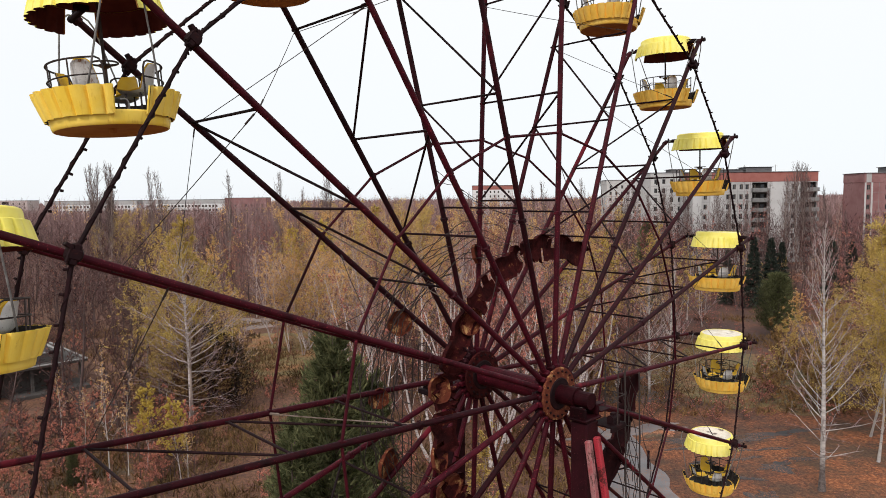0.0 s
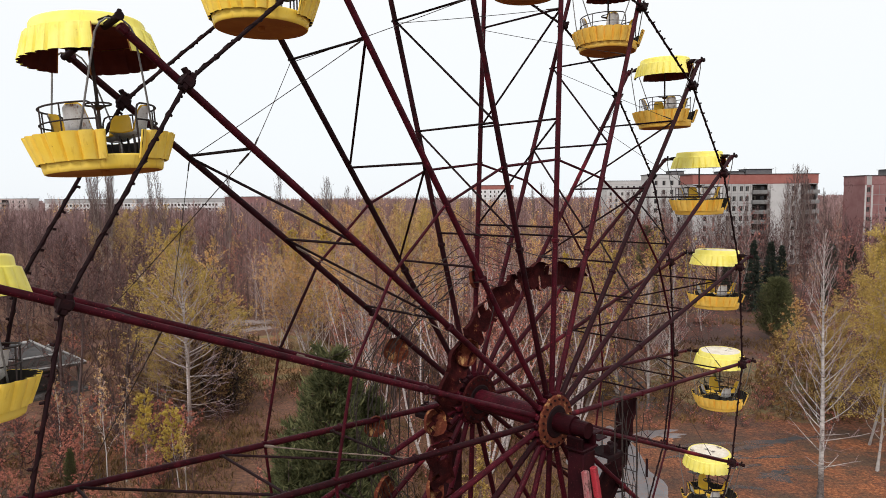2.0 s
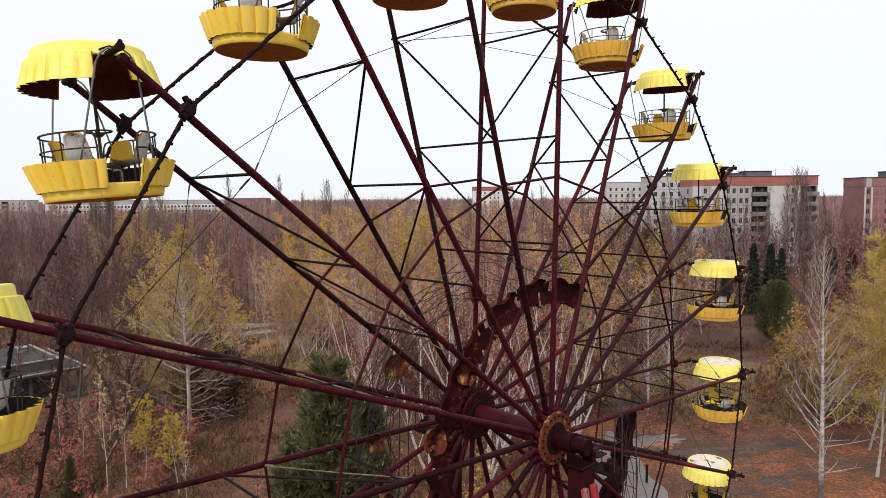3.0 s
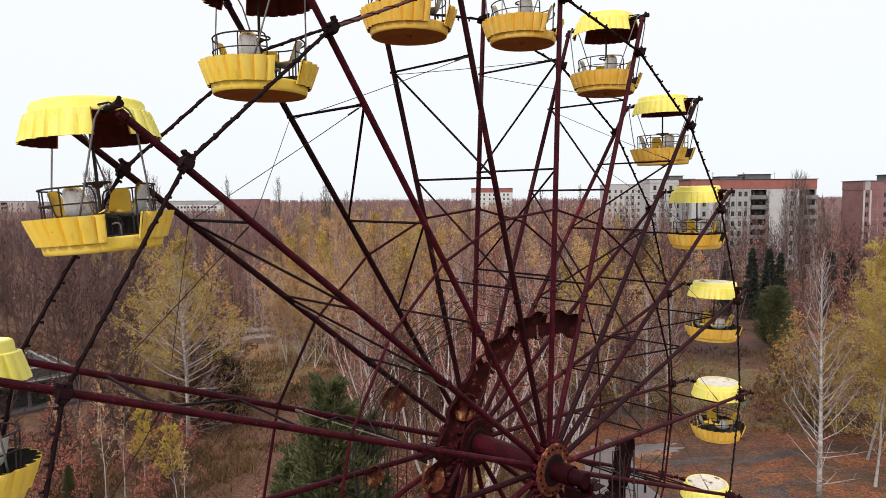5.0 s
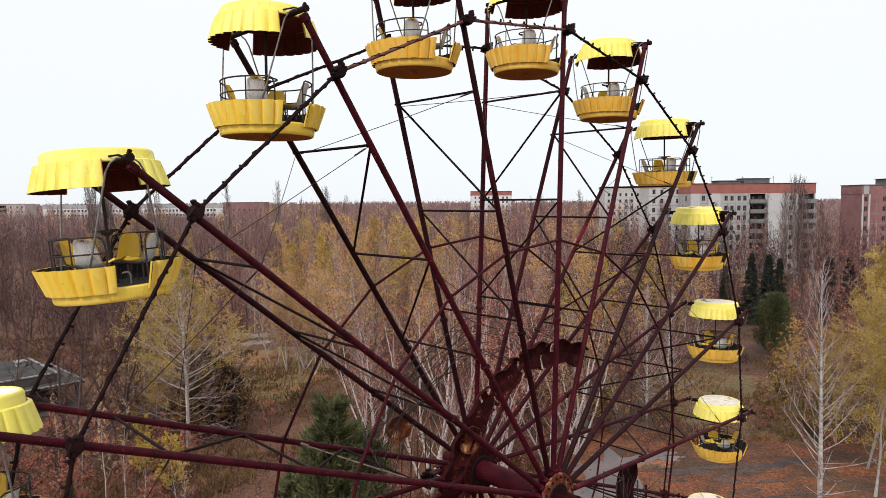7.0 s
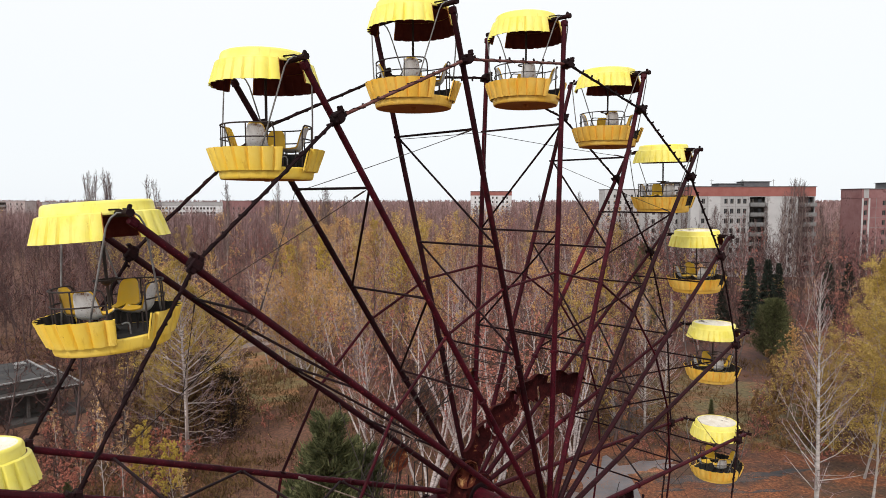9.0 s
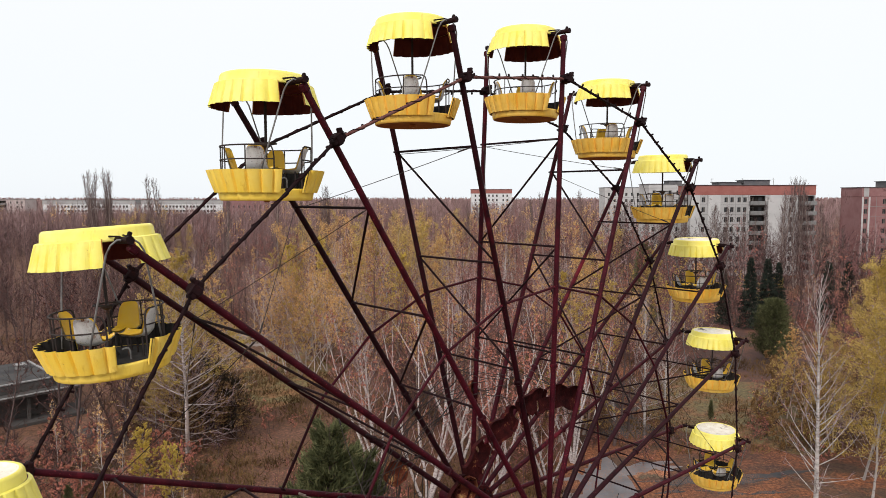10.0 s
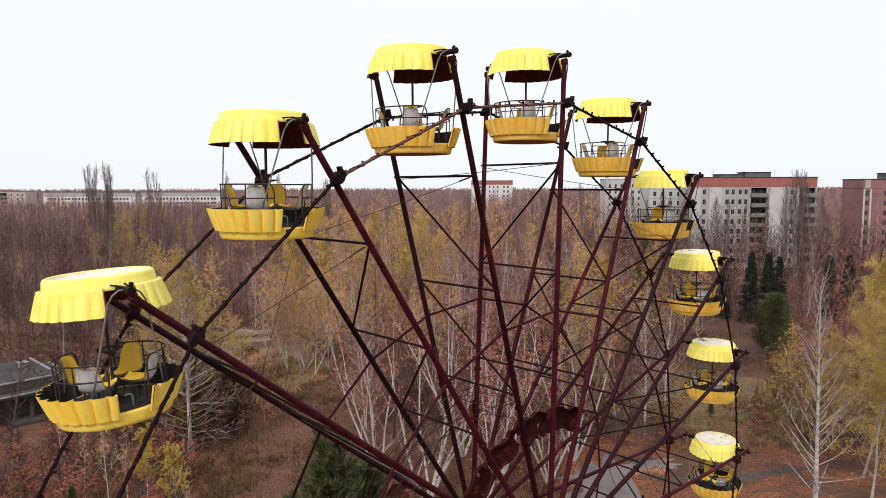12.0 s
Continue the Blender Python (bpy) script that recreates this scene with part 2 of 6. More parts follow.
def along(p, q):
    """The pose whose z axis runs from p to q, at p."""
    p, q = Vector(p), Vector(q)
    return Matrix.Translation(p) @ (q - p).to_track_quat("Z", "Y").to_matrix().to_4x4()


# ---- the ferris wheel ----
HUB = Vector((1.56, 14.98, 15.115))
WHEEL = Matrix.Translation(HUB) @ Matrix.Rotation(radians(43.91), 4, "Z")   # x along the wheel, -y to its near face
R, R_TIP, HALF, HALF_TIP = 9.88, 10.885, 1.155, 1.03
PHASE = 141.36
SAG = -0.12


SLUMP = {4: 0.05, 5: 0.10, 6: 0.13, 7: 0.20, 8: 0.31, 9: 0.33, 10: 0.30, 11: 0.24, 12: 0.16, 13: 0.08}


def slump(k):
    """How far the old rim has sunk at the spoke k, in metres."""
    i, f = int(k % 20), k % 1
    return SLUMP.get(i, 0.0) * (1 - f) + SLUMP.get((i + 1) % 20, 0.0) * f


def at_wheel(k, r, y):
    a = radians(PHASE - 18 * k)
    return Vector((r * math.cos(a) + 0.7 * slump(k) * r / R_TIP, y, r * math.sin(a) - slump(k) * r / R_TIP))


def at_spoke(k, r, side):
    """A point at radius r on the spoke k; side -1 is the near face."""
    s, e = Vector((0, side * HALF, SAG)), at_wheel(k, R_TIP, HALF if side > 0 else -HALF_TIP)
    return s + (e - s) * (r / R_TIP)


wheel = thing("ferris_wheel", WHEEL, "rusted dark red steel ferris wheel with twenty double spokes", "ferris wheel")
length = R_TIP - 0.40
b = Build().tube((0, 0, 0), (0, 0, length), 0.062, 0.052, 14)
b.box(pose(0, 0, length - 0.02), 0.14, 0.11, 0.13, 0.02).box(pose(0, 0, length * 0.33), 0.14, 0.14, 0.10, 0.02).box(pose(0, 0, 0.1), 0.24, 0.12, 0.26, 0.02)
spoke_mesh, dim_spoke_mesh = b.mesh("spoke", steel), b.mesh("dim_spoke", steel_dim)
b = Build()
chord = 2 * R * math.sin(radians(9))
b.tube((0, 0, 0), (0, 0, chord), 0.027, n=8)
rim_mesh, worn_rim_mesh = b.mesh("rim_bar", steel_dark), b.mesh("worn_rim_bar", steel_flaked)
b = Build()                                                     # the string of lamp sockets that is wound about each rim bar
rng = random.Random(5)
turns = [(0.033 * math.cos(i * 1.1), 0.033 * math.sin(i * 1.1), chord * (i + 0.5) / 40) for i in range(40)]
b.path(turns, 0.008, 4)
for i in range(9):
    z = chord * (i + 0.6) / 9 + rng.uniform(-0.04, 0.04)
    b.tube((-0.03, 0, z), (-0.072, 0.02, z + rng.uniform(-0.02, 0.02)), 0.022, 0.019, 7)
garland_mesh = b.mesh("lamp_string", [steel_dark])
b = Build()
b.box(pose(0, 0, 0), 0.16, 0.20, 0.18, 0.03).box(pose(0, -0.02, 0), 0.27, 0.14, 0.10, 0.02).tube((-0.11, -0.08, 0.07), (0.11, -0.08, 0.07), 0.024, n=6).tube((-0.11, 0.08, -0.07), (0.11, 0.08, -0.07), 0.024, n=6)
b.box(pose(0.08, -0.05, 0.10, 0, 20, 0), 0.05, 0.11, 0.10, 0.01)
joint_mesh = b.mesh("rim_joint", steel_dark)
RING = 5.52
ring_mesh = Build().tube((0, 0, 0), (0, 0, 2 * RING * math.sin(radians(9))), 0.028, 0.028, 8).box(pose(0, 0, 0.02), 0.10, 0.12, 0.09, 0.015).mesh("ring_bar", steel)
cross_mesh = Build().tube((0, 0, 0.0), (0, 0, 2 * HALF), 0.023, n=8).box(pose(0, 0, 0.10), 0.10, 0.04, 0.13, 0.01).box(pose(0, 0, 2 * HALF - 0.10), 0.10, 0.04, 0.13, 0.01).mesh("cross_bar", steel_dark)
LEVELS = (8.65, 6.37, 4.10)
diag_mesh = Build().tube((0, 0, 0), (0, 0, math.hypot(2 * HALF, LEVELS[0] - LEVELS[1])), 0.023, n=8).mesh("diagonal_bar", steel_dark)
rng = random.Random(11)
for k in range(20):
    for side in (-1, 1):
        # far spokes 0-2 and near spokes 5-7 carry shade in their colour
        part("spoke", dim_spoke_mesh if (side > 0 and k in (0, 1, 2)) or (side < 0 and k in (5, 6, 7)) else spoke_mesh, wheel, along(at_spoke(k, 0.40, side), at_spoke(k, R_TIP, side)) @ pose(0, 0, 0, 0, 0, rng.uniform(-20, 20)))
        part("rim_joint", joint_mesh, wheel, Matrix.Translation(at_wheel(k, R, side * HALF)) @ Matrix.Rotation(-radians(PHASE - 18 * k - 90), 4, "Y"))
        p, q = at_wheel(k, R, side * HALF), at_wheel(k + 1, R, side * HALF)
        rim = part("rim_bar", worn_rim_mesh if side < 0 and k in (1, 2) else rim_mesh, wheel, along(p, q))
        part("lamp_string", garland_mesh, rim, pose(0, 0, 0, 0, 0, rng.uniform(0, 360)))
        part("ring_bar", ring_mesh, wheel, along(at_spoke(k, RING, side), at_spoke(k + 1, RING, side)))
    for lv in LEVELS:
        part("cross_bar", cross_mesh, wheel, along(at_spoke(k, lv, -1), at_spoke(k, lv, 1)))
    for hi, lo in zip(LEVELS, LEVELS[1:]):
        outer = 1 if k % 2 == 0 else -1
        part("diagonal_bar", diag_mesh, wheel, along(at_spoke(k, hi, outer), at_spoke(k, lo, -outer)))

# hub: two drilled flanges on one axle
b = Build().tube((0, -HALF, 0), (0, HALF, 0), 0.24, n=24)
part("axle", b.mesh("axle", steel), wheel, pose(0, 0, SAG))
b = Build()
b.tube((0, -0.06, 0), (0, -0.10, 0), 0.52, 0.57, 40).tube((0, -0.10, 0), (0, -0.15, 0), 0.57, 0.56, 40).tube((0, -0.14, 0), (0, -0.17, 0), 0.36, 0.33, 30, 1)
for i in range(20):
    a = radians(18 * i + 9)
    for r in (0.48,):
        b.tube((r * math.cos(a), -0.14, r * math.sin(a)), (r * math.cos(a), -0.18, r * math.sin(a)), 0.024, n=6, mat=1)
flange_mesh, far_flange_mesh = b.mesh("hub_flange", [rust_disc, steel_dark]), b.mesh("far_hub_flange", [rust_plate, steel_dark])
part("hub_flange", flange_mesh, wheel, pose(0, -HALF, SAG), "round mottled rust-brown hub flange with bolts")
part("hub_flange", far_flange_mesh, wheel, pose(0, HALF - 0.08, SAG), "round rust-orange hub flange with bolts")
b = Build().tube((0, -HALF - 0.05, 0), (0, -HALF - 0.62, 0), 0.20, 0.22, 28).tube((0, -HALF - 0.60, 0), (0, -HALF - 0.95, 0), 0.17, n=20)
part("bearing_drum", b.mesh("bearing_drum", steel), wheel, pose(0, 0, SAG), "dark bearing drum")
b = Build().tube((0, HALF + 0.05, 0), (0, HALF + 0.62, 0), 0.20, 0.22, 28).tube((0, HALF + 0.60, 0), (0, HALF + 0.95, 0), 0.17, n=20)
part("bearing_drum", b.mesh("bearing_drum", steel), wheel, pose(0, 0, SAG), "dark bearing drum")

# torn rusty plates that are left of the lamp ring on the near face
rng = random.Random(21)


def torn_plate(k0, k1, radius, width, y, seed):
    """A curved strip of sheet metal about the hub with chewed edges and a lipped border."""
    rnd = random.Random(seed)
    b = Build()
    n = 12
    rows = []
    ph = [rnd.uniform(0, 6.3) for _ in range(4)]
    for i in range(n + 1):
        a = radians(PHASE - 18 * (k0 + (k1 - k0) * i / n))
        bulge = 0.045 * abs(math.sin(math.pi * i / n * 2))
        notch = rnd.uniform(0.06, 0.16) if rnd.random() < 0.16 else 0.0
        ro = radius + width / 2 + bulge + 0.03 * math.sin(i * 0.9 + ph[0]) - (notch if rnd.random() < 0.5 else 0)
        ri = radius - width / 2 - bulge * 0.6 + 0.03 * math.sin(i * 0.7 + ph[1]) + notch
        yy = y + 0.025 * math.sin(i * 0.6 + ph[2])
        rows.append([(r * math.cos(a), yy + w, r * math.sin(a)) for r, w in ((ro, -0.10), (ro - 0.02, 0.0), (radius, 0.03 + 0.015 * math.sin(i * 1.1 + ph[3])), (ri + 0.02, 0.0), (ri, -0.08))])
    v, f = [], []
    for back_side in (0, 1):
        for r in rows:
            v += [(p[0], p[1] + 0.012 * back_side, p[2]) for p in r]
    m = 5 * (n + 1)
    for i in range(n):
        for j in range(4):
            if rnd.random() < (0.07 if k0 < 8 else 0.0):
                continue
            q = (i * 5 + j, (i + 1) * 5 + j, (i + 1) * 5 + j + 1, i * 5 + j + 1)
            f += [q, tuple(m + t for t in reversed(q))]
    b.add(v, f)
    return b.mesh("torn_plate", rust_plate if k0 < 8 else unlit_plate)


spans = [(2.95, 4.35), (2.0, 2.9), (1.05, 1.95), (0.1, 1.0), (-0.9, 0.05), (-1.85, -0.95), (-2.75, -1.9), (-3.8, -2.85), (-4.8, -3.9), (-5.8, -4.9), (8.15, 9.05), (9.0, 10.0), (9.95, 11.0), (10.95, 12.1), (12.05, 13.2)]
for i, (k0, k1) in enumerate(spans):
    part("torn_plate", torn_plate(k0, k1, 3.12 if k0 < 8 else 3.42, (0.44 if k0 < 8 else 0.72) + 0.10 * rng.random(), -HALF + 0.22, i), wheel, pose(0, 0, SAG), "torn rust-brown sheet plate")


def bent_disc(seed, r):
    rnd = random.Random(seed)
    b = Build()
    n = 18
    wob = [1 + rnd.uniform(-0.10, 0.06) for _ in range(n)]
    v = [(0, 0.04, 0)]
    for ring, y in ((0.55, 0.03), (1.0, 0.0), (1.03, -0.07)):
        v += [(r * ring * wob[i] * math.cos(math.tau * i / n), y + rnd.uniform(-0.012, 0.012), r * ring * wob[i] * math.sin(math.tau * i / n)) for i in range(n)]
    f = [(0, 1 + i, 1 + (i + 1) % n) for i in range(n)]
    for q in range(2):
        f += [(1 + q * n + i, 1 + (q + 1) * n + i, 1 + (q + 1) * n + (i + 1) % n, 1 + q * n + (i + 1) % n) for i in range(n)]
    k = len(v)
    b.add(v + [(x, y + 0.012, z) for x, y, z in v], f + [tuple(k + i for i in reversed(q)) for q in f])
    return b.mesh("rusty_disc", rust_disc)


for i, (k, r, y, size) in enumerate([(19.67, 2.87, 1.15, 0.27), (2.86, 2.87, 1.15, 0.24), (16.34, 3.15, 1.15, 0.34), (17.9, 3.0, 1.15, 0.22), (18.52, 3.30, -0.93, 0.26), (17.3, 3.30, -0.93, 0.30), (19.9, 3.02, -0.95, 0.22), (0.05, 3.0, -0.92, 0.20), (16.6, 3.25, -0.93, 0.3)]):
    part("rusty_disc", bent_disc(i, size), wheel, Matrix.Translation(at_wheel(k, r, y) + Vector((0, 0, SAG))) @ pose(0, 0, 0, rng.uniform(-15, 15), 0, rng.uniform(-25, 25)), "dented rust-yellow lamp disc")

# loose wires round the far lamp ring, and slack cables between spokes
for i in range(15):
    r0 = 2.55 + 0.075 * i
    k0, k1 = rng.uniform(13, 16.5), rng.uniform(20.5, 25.5)
    pts = []
    for j in range(40):
        k = k0 + (k1 - k0) * j / 39
        pts.append(at_wheel(k, r0 + 0.07 * math.sin(j * 0.55 + i) + 0.05 * math.sin(j * 1.3 + 2 * i), 1.12 + 0.08 * math.sin(j * 0.4 + i * 1.7)) + Vector((0, 0, SAG)))
    part("loose_wire", Build().path(pts, 0.009, 4).mesh("loose_wire", wire), wheel, None, "dark loose lamp wire")
for i in range(11):
    k = rng.uniform(7.4, 9.4)
    p = at_wheel(k, rng.uniform(2.6, 4.2), -HALF + rng.uniform(-0.1, 0.3))
    pts = [p + Vector((0.12 * math.sin(j * 0.7 + i) + 0.02 * j, 0.05 * math.sin(j * 0.5), -0.22 * j)) for j in range(14)]
    part("loose_wire", Build().path(pts, 0.009, 4).mesh("loose_wire", wire), wheel, None, "dark dangling wire")


def cable(p, q, sag, r=0.011, mat=wire, name="slack_cable"):
    p, q = Vector(p), Vector(q)
    b = Build().path([p.lerp(q, t / 10) - Vector((0, 0, sag * 4 * (t / 10) * (1 - t / 10))) for t in range(11)], r, 5)
    b.tube(p.lerp(q, 0.03), p.lerp(q, 0.09), r * 2.2, n=5)
    part(name, b.mesh(name, mat), wheel)


for k in (0, 1, 2, 3, 4, 5, 6, 7, 8, 9, 18, 19):
    cable(at_spoke(k, 8.65, -1), at_spoke(k - 1, 8.60, 1), 0.02, 0.007)
for k in (3, 5, 7, 8, 9):
    cable(at_spoke(k, 8.6, 1), at_spoke(k - 1, 7.4, -1), 0.04, 0.006)
cable(at_spoke(0, 8.60, 1), at_spoke(0, 8.60, 1) + Vector((-0.35, 0.05, -2.3)), 0.0, 0.006)
cable(at_spoke(0, 8.65, -1), at_spoke(1, 8.65, 1), 0.02, 0.006)
for k, s0, s1 in ((18, 5.6, 3.9), (0, 6.2, 3.3), (19, 5.2, 4.0)):
    cable(at_spoke(k, s0, 1), at_spoke(k, s1, -1) + Vector((0, 0.1, 0)), 0.015, 0.012, wire_pale, "pale_cable")

wild = random.Random(77)
for i in range(26):
    k = wild.randint(0, 10)
    cable(at_spoke(k, wild.uniform(2.8, 5.4), wild.choice((-1, 1))), at_spoke(k + wild.choice((-1, 1)), wild.uniform(2.8, 5.4), wild.choice((-1, 1))), wild.uniform(0.05, 0.3), 0.007)

# ---- towers that carry the axle ----


def tower(side):
    t = thing("support_tower", WHEEL @ pose(0, side * (HALF + 0.78), -15.115, 0, 0, 0 if side < 0 else 180), "dark red steel tower carrying the wheel axle", "support tower", "towers of the wheel")
    top = 15.115 + SAG - 0.42
    part("column", Build().box(pose(0, 0, top / 2), 0.44, 0.40, top, 0.03).mesh("column", steel_dim), t)
    part("bearing_seat", Build().box(pose(0, 0, top + 0.05), 0.60, 0.46, 0.06, 0.02).box(pose(-0.23, 0, top + 0.19), 0.08, 0.38, 0.24, 0.02).box(pose(0.23, 0, top + 0.19), 0.08, 0.38, 0.24, 0.02).box(pose(0.42, -0.14, top + 0.16), 0.34, 0.22, 0.035, 0.01).box(pose(0.36, -0.12, top + 0.30), 0.22, 0.16, 0.03, 0.01).mesh("bearing_seat", steel), t, None, "red bearing seat")
    for x0 in (-1, 1):
        part("leg", Build().box(along((x0 * 0.25, 0, top - 3.4), (x0 * 4.6, -0.6, 0)) @ pose(0, 0, 6.0), 0.30, 0.26, 12.0, 0.03).mesh("leg", steel_dark), t)
    for x0, lean in ((-0.40, 1.0), (-0.10, 1.2)):
        p, q = Vector((x0, -0.36, top - 0.25)), Vector((x0 + 0.3, -0.36 - 2 * lean, 0))
        part("brace", Build().box(along(p, q) @ pose(0, 0, (q - p).length / 2), 0.15, 0.12, (q - p).length, 0.02).mesh("brace", (steel_worn if lean < 1.1 else steel_red) if side < 0 else steel), t, None, ("red brace with worn pale paint" if lean < 1.1 else "bright red painted brace") if side < 0 else "")
    part("platform", Build().box(pose(0.42, -0.30, top - 0.10), 0.55, 0.5, 0.04, 0.01).box(pose(0.42, -0.54, top - 0.15), 0.55, 0.04, 0.10, 0.01).box(pose(0.68, -0.30, top - 0.15), 0.04, 0.5, 0.10, 0.01).mesh("platform", steel_dark), t)
    part("motor", Build().tube((0.30, -0.42, top + 0.02), (0.56, -0.42, top + 0.02), 0.085, n=14).tube((0.56, -0.42, top + 0.02), (0.66, -0.42, top + 0.02), 0.04, n=10).box(pose(0.44, -0.42, top - 0.05), 0.28, 0.16, 0.07, 0.01).box(pose(0.42, -0.42, top + 0.12), 0.11, 0.09, 0.06, 0.01).mesh("motor", steel_dark), t, None, "small blackened drive motor")
    for x, y in ((0.40, -0.54), (0.68, -0.54), (0.68, -0.06)):
        part("guard_post", Build().tube((x, y, top - 0.1), (x, y, top + 1.05), 0.013, n=6).mesh("guard_post", wire), t)
    for z in (0.5, 1.03):
        part("guard_rail", Build().path([(0.40, -0.54, top + z), (0.68, -0.54, top + z), (0.68, -0.06, top + z)], 0.010, 6).mesh("guard_rail", wire), t)
    b = Build()
    for y in (-0.62, -0.28):
        b.tube((1.1, y, top + 0.9), (1.6, y, 0), 0.016, n=6)
    for i in range(44):
        z = top - 0.33 * i
        x = 1.1 + 0.5 * (top + 0.9 - z) / (top + 0.9)
        b.tube((x, -0.62, z), (x, -0.28, z), 0.010, n=5)
    part("ladder", b.mesh("ladder", wire), t, None, "thin steel ladder")
    for i in range(4):
        z0 = 0.6 + i * 2.4
        xa, xb = 4.6 - 4.35 * z0 / 11.2, 4.6 - 4.35 * (z0 + 2.2) / 11.2
        part("tie_bar", Build().tube((-xa, -0.5, z0), (xb, -0.3, z0 + 2.2), 0.04, n=8).mesh("tie_bar", steel), t)
    part("footing", Build().box(pose(0, -0.6, 0.10), 10.4, 1.6, 0.5, 0.06).mesh("footing", steel_dark), t, None, "concrete footing under the legs")
    return t


tower(-1)
tower(1)


# ---- gondolas ----
def flute(a, count):
    """Overlapping panels: each swells and tucks in sharply under the next."""
    u = (a * count / math.tau) % 1.0
    return (1.5 * math.sin(math.pi * u / 0.9) ** 0.5 if u < 0.9 else -0.9) - 0.7


def gondola(low):
    """An open gondola; low is the enamel of its basin and skirt."""
    g = thing("gondola", Matrix(), "yellow open gondola with a fluted canopy and four seats", "gondola", "gondolas of the wheel")
    gap = 15
    # canopy: flat cream roof with a raised lip, straight shoulder, fluted valance cut away where the spokes come in
    b = Build().lathe([(0.000, 0.105), (0.306, 0.110), (0.603, 0.125), (0.625, 0.170)], n=40)
    part("roof_disc", b.mesh("roof_disc", cream, True), g, None, "cream weathered roof disc with a raised lip")
    b = Build().lathe([(0.621, 0.170), (0.643, 0.182), (0.668, 0.170), (0.686, 0.140), (0.699, 0.03), (0.725, 0.0), (0.699, -0.008)], n=48)
    part("shoulder", b.mesh("shoulder", yellow_top, True), g, None, "pale yellow canopy shoulder")
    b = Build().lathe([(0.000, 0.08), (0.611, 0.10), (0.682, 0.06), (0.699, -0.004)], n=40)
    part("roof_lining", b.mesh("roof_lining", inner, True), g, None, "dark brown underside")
    for a0 in (-90 + gap, 90 + gap):
        a1 = a0 + 180 - 2 * gap
        out = Build().lathe([(0.712, 0.035), (0.755, 0.02), (0.787, -0.10), (0.843, -0.318)], a0, a1, 84, lambda a, j: (0, 0.007, 0.016, 0.027)[j] * flute(a, 28))
        pan = part("valance", out.mesh("valance", yellow_top), g, None, "fluted yellow valance")
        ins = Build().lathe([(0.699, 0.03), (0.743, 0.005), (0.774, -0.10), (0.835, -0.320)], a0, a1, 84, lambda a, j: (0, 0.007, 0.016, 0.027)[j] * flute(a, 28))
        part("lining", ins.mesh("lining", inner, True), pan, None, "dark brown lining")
        for ae in (a0, a1):
            c, s = math.cos(radians(ae)), math.sin(radians(ae))
            part("edge_strip", Build().path([(0.705 * c, 0.705 * s, 0.03), (0.752 * c, 0.752 * s, 0.012), (0.782 * c, 0.782 * s, -0.10), (0.838 * c, 0.838 * s, -0.318)], 0.009, 6).mesh("edge_strip", rust_floor), pan, None, "rusty cut edge")
    # basin and fluted skirt
    b = Build().lathe([(0.700, -1.768), (0.714, -1.760), (0.726, -1.72), (0.746, -1.61), (0.746, -1.585), (0.673, -1.585)], n=48)
    part("basin", b.mesh("basin", low, True), g, None, "deep yellow round basin")
    b = Build().lathe([(0.000, -1.733), (0.286, -1.738), (0.670, -1.750), (0.704, -1.766)], n=44)
    b.tube((0, 0, -1.70), (0, 0, -1.795), 0.06, 0.045, 12)
    part("bottom_plate", b.mesh("bottom_plate", rust_floor, True), g, None, "rust-brown underside")
    b = Build().lathe([(0.000, -1.575), (0.690, -1.58)], n=40)
    part("floor_plate", b.mesh("floor_plate", inner_black), g, None, "dark worn floor plate")
    for a0 in (-90 + gap, 90 + gap):
        a1 = a0 + 180 - 2 * gap
        fl = lambda a, j: (0.029, 0.025, 0.017)[j] * flute(a, 26)
        out = Build().lathe([(0.894, -1.30), (0.843, -1.46), (0.780, -1.645)], a0, a1, 84, fl)
        sk = part("skirt", out.mesh("skirt", low), g, None, "fluted deep yellow skirt")
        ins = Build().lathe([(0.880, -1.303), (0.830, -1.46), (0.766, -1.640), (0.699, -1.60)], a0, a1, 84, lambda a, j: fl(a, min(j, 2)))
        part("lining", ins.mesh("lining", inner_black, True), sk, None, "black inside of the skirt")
        for ae in (a0, a1):
            c, s = math.cos(radians(ae)), math.sin(radians(ae))
            part("edge_strip", Build().tube((0.885 * c, 0.885 * s, -1.30), (0.772 * c, 0.772 * s, -1.645), 0.014, n=6).mesh("edge_strip", low), sk)
    # pivot pins, hanger rods
    for side in (-1, 1):
        part("pivot_pin", Build().tube((0, side * 0.62, 0), (0, side * 1.16, 0), 0.045, n=12).tube((0, side * 1.13, 0), (0, side * 1.18, 0), 0.055, n=8).box(pose(0.03, side * 1.08, 0.07, 0, 25, 0), 0.05, 0.05, 0.07, 0.01).mesh("pivot_pin", steel_dark), g)
        part("pivot_bracket", Build().box(pose(0, side * 0.66, 0.04), 0.20, 0.05, 0.08, 0.01).path([(-0.09, side * 0.66, 0.06), (-0.04, side * 0.92, 0.05), (0, side * 1.05, 0)], 0.013, 6).path([(0.09, side * 0.66, 0.06), (0.04, side * 0.92, 0.05), (0, side * 1.05, 0)], 0.013, 6).mesh("pivot_bracket", steel_dark), g)
        for sx in (-1, 1):
            a = radians(side * 90 - side * sx * 38)
            foot = Vector((0.75 * math.cos(a), 0.75 * math.sin(a), -1.45))
